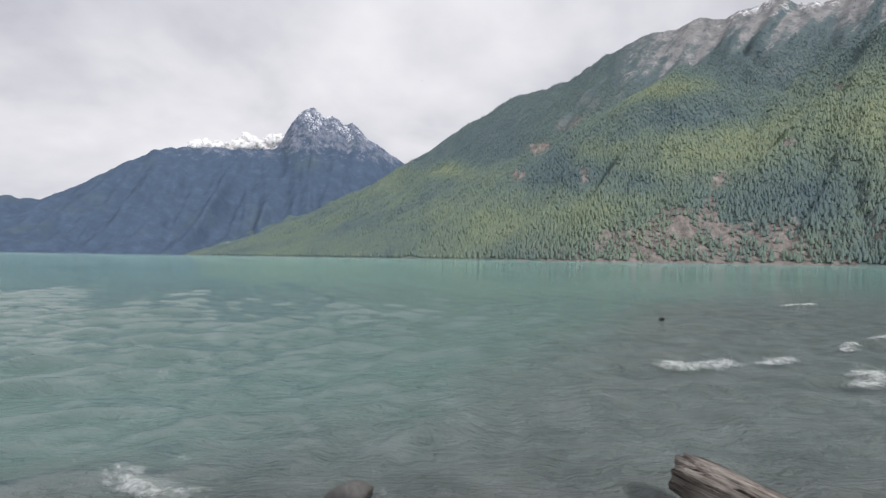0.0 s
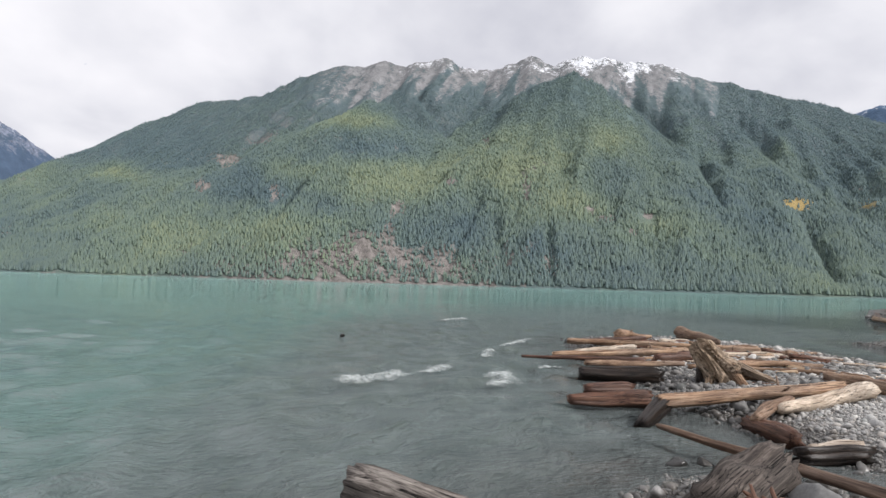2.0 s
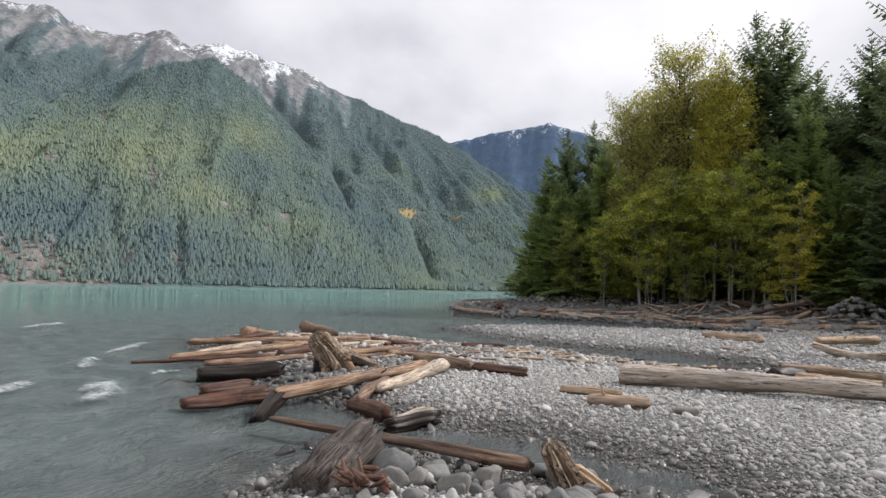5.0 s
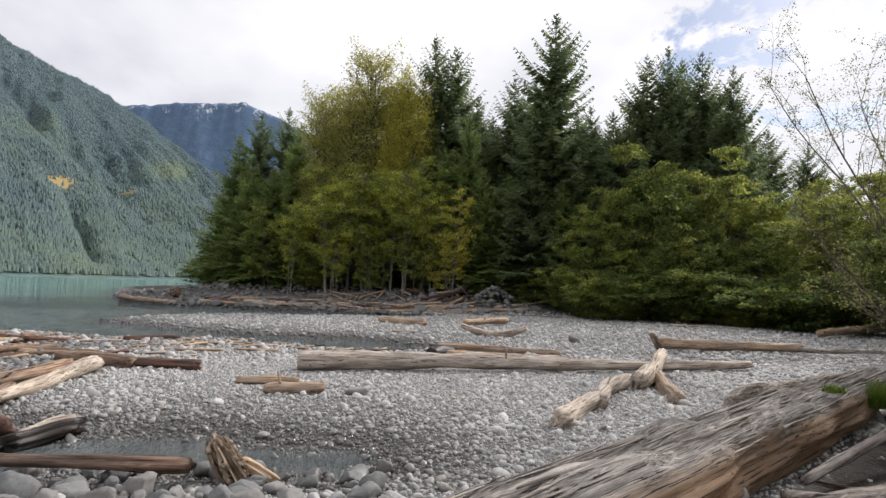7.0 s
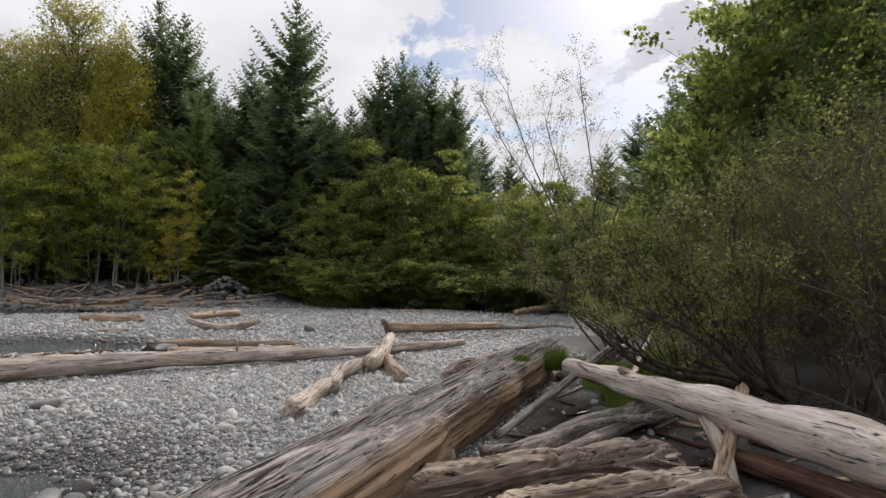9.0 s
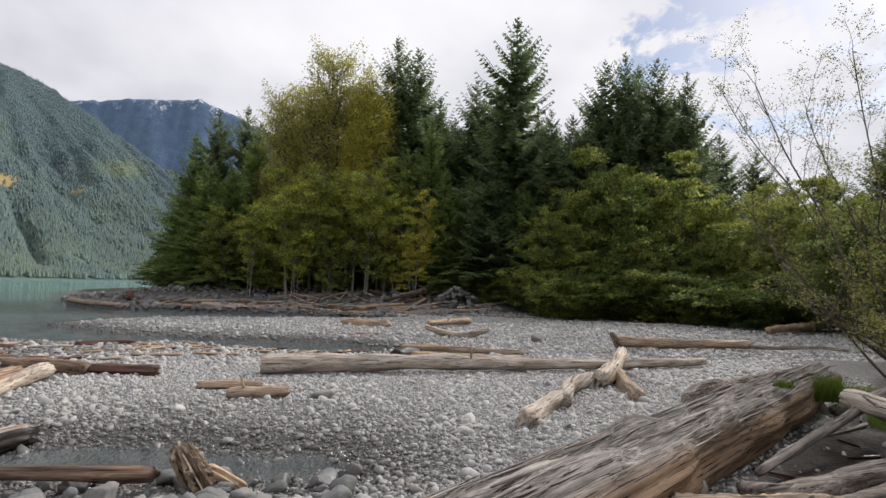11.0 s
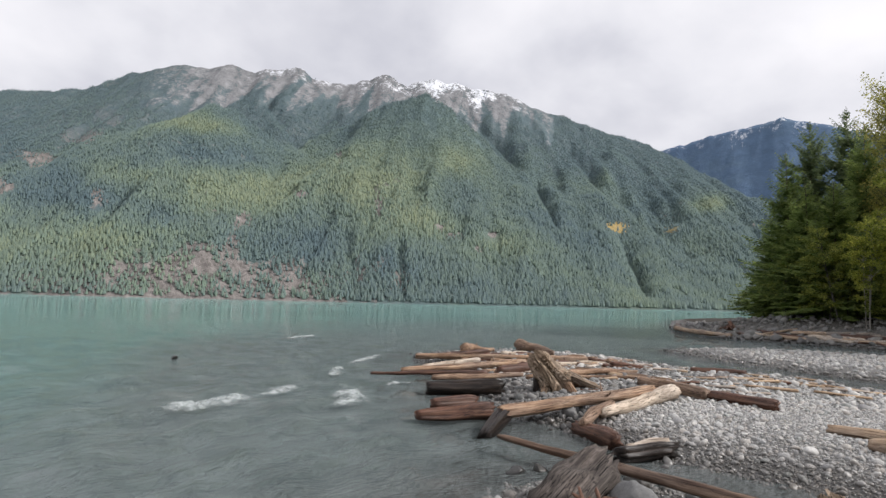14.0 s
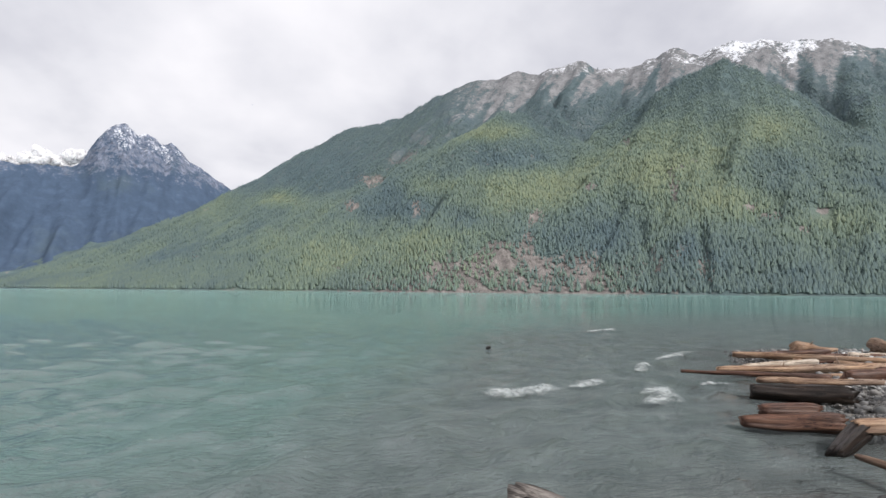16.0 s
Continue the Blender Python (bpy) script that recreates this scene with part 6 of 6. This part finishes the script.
for i in range(70):
    b = -76 - 58 * (i + EDGE.random()) / 70
    d = float(np.interp(-b, [76, 84, 98, 108, 113, 125, 135], [60, 48, 45, 43, 37, 36, 36])) + EDGE.uniform(-3, 2)
    rise, wd_ = EDGE.uniform(0.3, 2.2), EDGE.uniform(1.0, 1.5)
    if not -103 < b < -80 or i % 3 > 0:
        stand(SHRUBS[i % 2], b, d + 3.5 * (b > -103), rise, 3, wd_)
for i, (b, d, e) in enumerate([(-140, 60, 13.5), (-143, 52, 16), (-146, 46, 18.5), (-149, 40, 21), (-153, 36, 24), (-157, 34, 28), (-162, 32, 30), (-136, 66, 11), (-133, 70, 10.5), (-168, 32, 30), (-145, 60, 14)]):
    stand(FIRS[i % 3], b, d, e, 20, 1.1)
for i, (b, d, e, wd_) in enumerate([(-149, 30, 14, 0.8), (-152, 28, 18, 0.8), (-155, 25, 22, 0.9), (-158, 22, 25, 0.9), (-161, 20, 28, 0.9), (-166, 20, 30, 0.9), (-144, 32, 9, 1.1), (-151, 24, 11, 1.1), (-147, 27, 9, 1.1), (-157, 18, 17, 1.1), (-138, 30, 7.5, 1.2), (-141, 29, 8, 1.2), (-135, 32, 7, 1.2), (-151.2, 26, 19.5, 0.9), (-153.5, 24, 24, 0.9), (-156, 22, 28, 0.9), (-148.8, 31, 17, 0.9)]):
    stand(DARK_ALDERS[1 if i % 4 == 3 else 0], b, d, e, 9, wd_)


# ---- willow thicket by the big trunk ----
def thicket_meshes(seed, h, width, stems, leaves_n, size):
    rnd = random.Random(seed)
    bv, bf, centers = [], [], []

    def add(points, rr, sides=5):
        v, f = tube(points, rr, sides, 0.05, seed, 0.05, False)
        o = len(bv)
        bv.extend(v)
        bf.extend([tuple(i + o for i in q) for q in f])

    def grow(p, d, ln, r, level):
        pts, q = [p], p.copy()
        for i in range(6):
            d = (d + Vector((rnd.gauss(0, 0.13), rnd.gauss(0, 0.13), rnd.gauss(0.01, 0.1)))).normalized()
            q = q + d * (ln / 6)
            pts.append(q.copy())
        add(pts, [r * (1 - 0.12 * i) for i in range(7)], 5 if level < 2 else 3)
        if level < 3:
            for i in range(2, 7):
                for _ in range(1 if level else 2):
                    if rnd.random() < 0.85:
                        nd = (d + Vector((rnd.gauss(0, 0.6), rnd.gauss(0, 0.6), rnd.gauss(0.1, 0.35)))).normalized()
                        grow(pts[i], nd, ln * rnd.uniform(0.35, 0.6), r * 0.45, level + 1)
        if level >= 1:
            centers.extend(pts[3:])

    for s in range(stems):
        a = rnd.uniform(0, 6.28)
        lean = rnd.uniform(0.15, 0.75) if s % 3 else rnd.uniform(1.0, 2.2)
        grow(Vector((rnd.uniform(-.3, .3) * width, rnd.uniform(-.3, .3) * width, 0)), Vector((math.cos(a) * lean, math.sin(a) * lean, 1)).normalized(), h * rnd.uniform(0.5, 0.8), 0.028, 0)
    trunk = quads_to_mesh("trunk", bv, bf, TWIG)
    rnd.shuffle(centers)
    use = centers[: max(1, leaves_n // 6)]
    lv, lf = leaf_cloud(rnd, use, 6, size, 0.07)
    return trunk, mesh_from("crown", lv, lf, LEAF_WILLOW, False)


THICKETS = []
for i in range(3):
    ob = new("willow_bush")
    tr, cr = thicket_meshes(760 + i, 4.5, 2.0, 8, (9000, 14500, 11500)[i], 0.021)
    part("trunk", tr, ob)
    part("crown", cr, ob)
    THICKETS.append(tagged(ob, "tangled willow bush with thin bare twigs and small yellowish leaves", "bush"))
for i, (b, d, e) in enumerate([(-157, 10.6, 11), (-160, 10, 14.5), (-162, 9.7, 18), (-166, 9.5, 20), (-154, 13.5, 9), (-158, 13, 12), (-160, 13, 15), (-150.5, 18, 7.5), (-155, 17, 10)]):
    stand(THICKETS[i % 3], b, d, e, 4.5, 0.9)


def leaning_willow(base, limbs_, seed, label, bark_m=None, leafy=4):
    """A willow pressed down by floods: long bent limbs with upright bare twigs and few leaves."""
    rnd = random.Random(seed)
    bv, bf, centers = [], [], []

    def add(points, rr, sides):
        v, f = tube(points, rr, sides, 0.08, seed, 0.15, False)
        o = len(bv)
        bv.extend(v)
        bf.extend([tuple(i_ + o for i_ in q) for q in f])

    def twig(p, d, ln, r, level):
        pts, q = [p], p.copy()
        for _ in range(7):
            d = (d + Vector((rnd.gauss(0, 0.16), rnd.gauss(0, 0.16), rnd.gauss(0.03, 0.12)))).normalized()
            q = q + d * (ln / 7)
            pts.append(q.copy())
        add(pts, [r * (1 - 0.11 * i_) for i_ in range(8)], 5 if level < 1 else 3)
        if level < 2:
            for i_ in range(2, 8):
                if rnd.random() < 0.45:
                    twig(pts[i_], (d + Vector((rnd.gauss(0, 0.7), rnd.gauss(0, 0.7), rnd.gauss(0.1, 0.4)))).normalized(), ln * rnd.uniform(0.3, 0.55), r * 0.5, level + 1)
        if level > 0:
            centers.extend(pts[4:])

    for tip, r in limbs_:
        d = Vector(tip) - Vector(base)
        sag, sway = rnd.uniform(-0.12, 0.08), rnd.uniform(-0.12, 0.12)
        pts = [Vector(base) + d * t + Vector((-d.y, d.x, 0)) * (sway * math.sin(math.pi * t)) + Vector((0, 0, d.length * (sag * math.sin(math.pi * t) + 0.02 * math.sin(9 * t + seed)))) for t in [i_ / 12 for i_ in range(13)]]
        add(pts, [r * (1 - 0.055 * i_) for i_ in range(13)], 8)
        for i_ in range(4, 13):
            for _ in range(1 + i_ % 2):
                out_v = Vector((rnd.gauss(0, 0.5), rnd.gauss(0, 0.5), rnd.uniform(0.2, 1.2))) + d.normalized() * 0.6
                twig(pts[i_], out_v.normalized(), rnd.uniform(0.5, 1.5), r * 0.28, 0)
    ob = new("willow_bush")
    part("trunk", quads_to_mesh("trunk", bv, bf, bark_m or TWIG_DARK), ob)
    lv, lf = leaf_cloud(rnd, centers, leafy, 0.02, 0.06)
    part("crown", mesh_from("crown", lv, lf, LEAF_WILLOW, False), ob)
    return tagged(ob, label, "bush")


leaning_willow((4.54, -8.9, 0.35), [((6.7, -6.9, 1.55), 0.065), ((6.9, -7.9, 1.3), 0.05), ((6.2, -7.2, 2.6), 0.045), ((5.7, -7.0, 0.9), 0.05), ((7.3, -9.0, 1.9), 0.05)], 31, "dark bent willow with long low limbs and bare twigs")
leaning_willow((4.0, -8.4, 0.35), [((4.9, -6.9, 1.5), 0.06), ((5.4, -7.6, 2.3), 0.05), ((3.6, -7.0, 1.6), 0.055), ((4.6, -7.9, 2.9), 0.05)], 33, "dark bent willow with long low limbs and bare twigs")
def spot3(bearing, dist, z):
    return (*at(bearing, dist), z)


leaning_willow(spot3(-141.0, 12.5, 0.3), [(spot3(-131.0, 12.8, 5.9), 0.028), (spot3(-128.2, 13, 6.0), 0.022), (spot3(-134.5, 13, 5.4), 0.021), (spot3(-137.8, 12.5, 6.2), 0.024), (spot3(-130.0, 11, 3.4), 0.022), (spot3(-132.5, 11.5, 2.6), 0.022)], 35,
               "nearly leafless willow sapling with thin bare twigs", TWIG, 2)
for tmpl in FIRS + HEMLOCKS + POPLARS + ALDERS + DARK_ALDERS + SHRUBS + THICKETS:
    for c in list(tmpl.children):
        bpy.data.objects.remove(c)
    bpy.data.objects.remove(tmpl)


# ---- grass tufts ----
def grass_tuft(x, y, z, width, height, blades, seed, label):
    g = np.random.default_rng(seed)
    a = g.uniform(0, 6.28, blades)
    rr = width * np.sqrt(g.random(blades))
    bx, by = np.cos(a) * rr, np.sin(a) * rr
    lean = g.normal(0, 0.35, (blades, 2)) * height
    hh = height * g.uniform(0.5, 1.1, blades)
    w = 0.006
    t = g.uniform(0, 6.28, blades)
    v = np.stack([np.stack([bx - w * np.cos(t), by - w * np.sin(t), 0 * bx], -1), np.stack([bx + w * np.cos(t), by + w * np.sin(t), 0 * bx], -1),
                  np.stack([bx + lean[:, 0], by + lean[:, 1], hh], -1)], 1)
    ob = new("grass", mesh_from("grass", v, np.arange(blades * 3).reshape(-1, 3), GRASS, False))
    ob.location = (x, y, z)
    return tagged(ob, label, "grass", kind="stuff")


def gz_at(x, y):
    return float(ground_height(np.array([x]), np.array([y]))[0])


grass_tuft(6.95, -6.95, 0.50, 0.30, 0.34, 1500, 1, "bright green grass tuft growing on the big trunk")
grass_tuft(6.2, -5.7, 0.80, 0.12, 0.10, 200, 2, "small moss tuft on the big trunk")
for i, (x_, y_) in enumerate([(7.6, -9.0), (7.1, -9.7), (6.8, -10.4), (6.2, -10.0), (5.6, -7.5), (5.2, -7.2), (8.3, -9.2), (6.4, -8.0), (6.0, -8.6), (5.0, -8.0), (7.4, -10.6), (5.6, -9.2)]):
    grass_tuft(x_, y_, gz_at(x_, y_), 0.6, 0.22, 1400, 10 + i, "short green grass on the bank")


# ---- foam ----
def foam(a, b, width, lift, seed):
    """A breaking crest: a torn ragged sheet of bubbles lying over the wave."""
    dx, dy = b[0] - a[0], b[1] - a[1]
    ln = math.hypot(dx, dy)
    nt, nw = max(30, int(ln * 26)), 34
    t, w = np.meshgrid(np.linspace(0, 1, nt), np.linspace(-1, 1, nw), indexing="ij")
    sway = 0.5 * width * np.sin(t * 5 + seed) + 0.5 * width * (fbm(t * ln * 1.2, 0 * t, 3, seed) - 0.5)
    body = width * (0.35 + np.sin(np.pi * t) ** 0.7) * (0.6 + 0.8 * fbm(t * ln * 1.5, 0 * t + 7, 2, seed + 4))
    off = sway + w * body
    x, y = a[0] + dx * t - dy / ln * off, a[1] + dy * t + dx / ln * off
    bead = fbm(x * 9, y * 9, 3, seed + 9)
    z = np.maximum(wave_height(x, y), -0.02) + 0.012 + lift * np.exp(-(w * 2.0) ** 2) * np.sin(np.pi * t) * bead + 0.02 * bead
    dense = (1 - np.abs(w) ** 1.5) * np.clip(np.sin(np.pi * t) * 1.8, 0, 1)
    me = mesh_from("foam", np.stack([x, y, z], -1), grid_faces(nt, nw), FOAM, True, {"dense": dense})
    return tagged(new("foam", me), "white broken foam on a wave crest", "foam", kind="stuff")


for i, (a_, b_, w_, l_) in enumerate([((3.8, 9.6), (5.8, 11.1), 0.42, 0.16), ((5.7, 10.4), (7.4, 11.5), 0.26, 0.08), ((6.1, 8.7), (8.2, 9.9), 0.42, 0.12), ((8.6, 12.2), (10.2, 13.4), 0.2, 0.08),
                                      ((10.2, 13.6), (14.0, 16.2), 0.2, 0.05), ((8.9, 10.0), (9.7, 10.3), 0.2, 0.04), ((-2.9, 4.6), (-1.7, 4.5), 0.22, 0.05), ((14.5, 24.5), (18.5, 27.5), 0.3, 0.1)]):
    foam(a_, b_, w_, l_, 900 + i)


# ---- single stones of the nearest gravel ----
STONE_MESHES = []
for kind in range(8):
    p_, f_ = stone_template(5100 + kind, 2)
    STONE_MESHES.append(mesh_from("stone", p_, f_, STONE))
SG = np.random.default_rng(44)
shore_ob = bpy.data.objects["ground"]
sx_, sy_ = SG.uniform(6.2, 10.5, 1400), SG.uniform(-5.5, 3.5, 1400)
fit_ = SG.random(1400) < gravel_density(sx_, sy_) * (shore_distance(sx_, sy_) > 0.15)
sx_, sy_ = sx_[fit_][:300], sy_[fit_][:300]
for x_, y_, z_ in zip(sx_, sy_, ground_height(sx_, sy_)):
    s_ = float(np.clip(0.048 * math.exp(SG.normal(0, 0.35)), 0.025, 0.11))
    ob = part("stone", STONE_MESHES[int(SG.integers(8))], shore_ob)
    ob.matrix_world = pose(float(x_), float(y_), float(z_) + 0.25 * s_, float(SG.normal(0, 12)), float(SG.normal(0, 12)), float(SG.uniform(0, 360)))
    ob.scale = (s_, s_, s_)
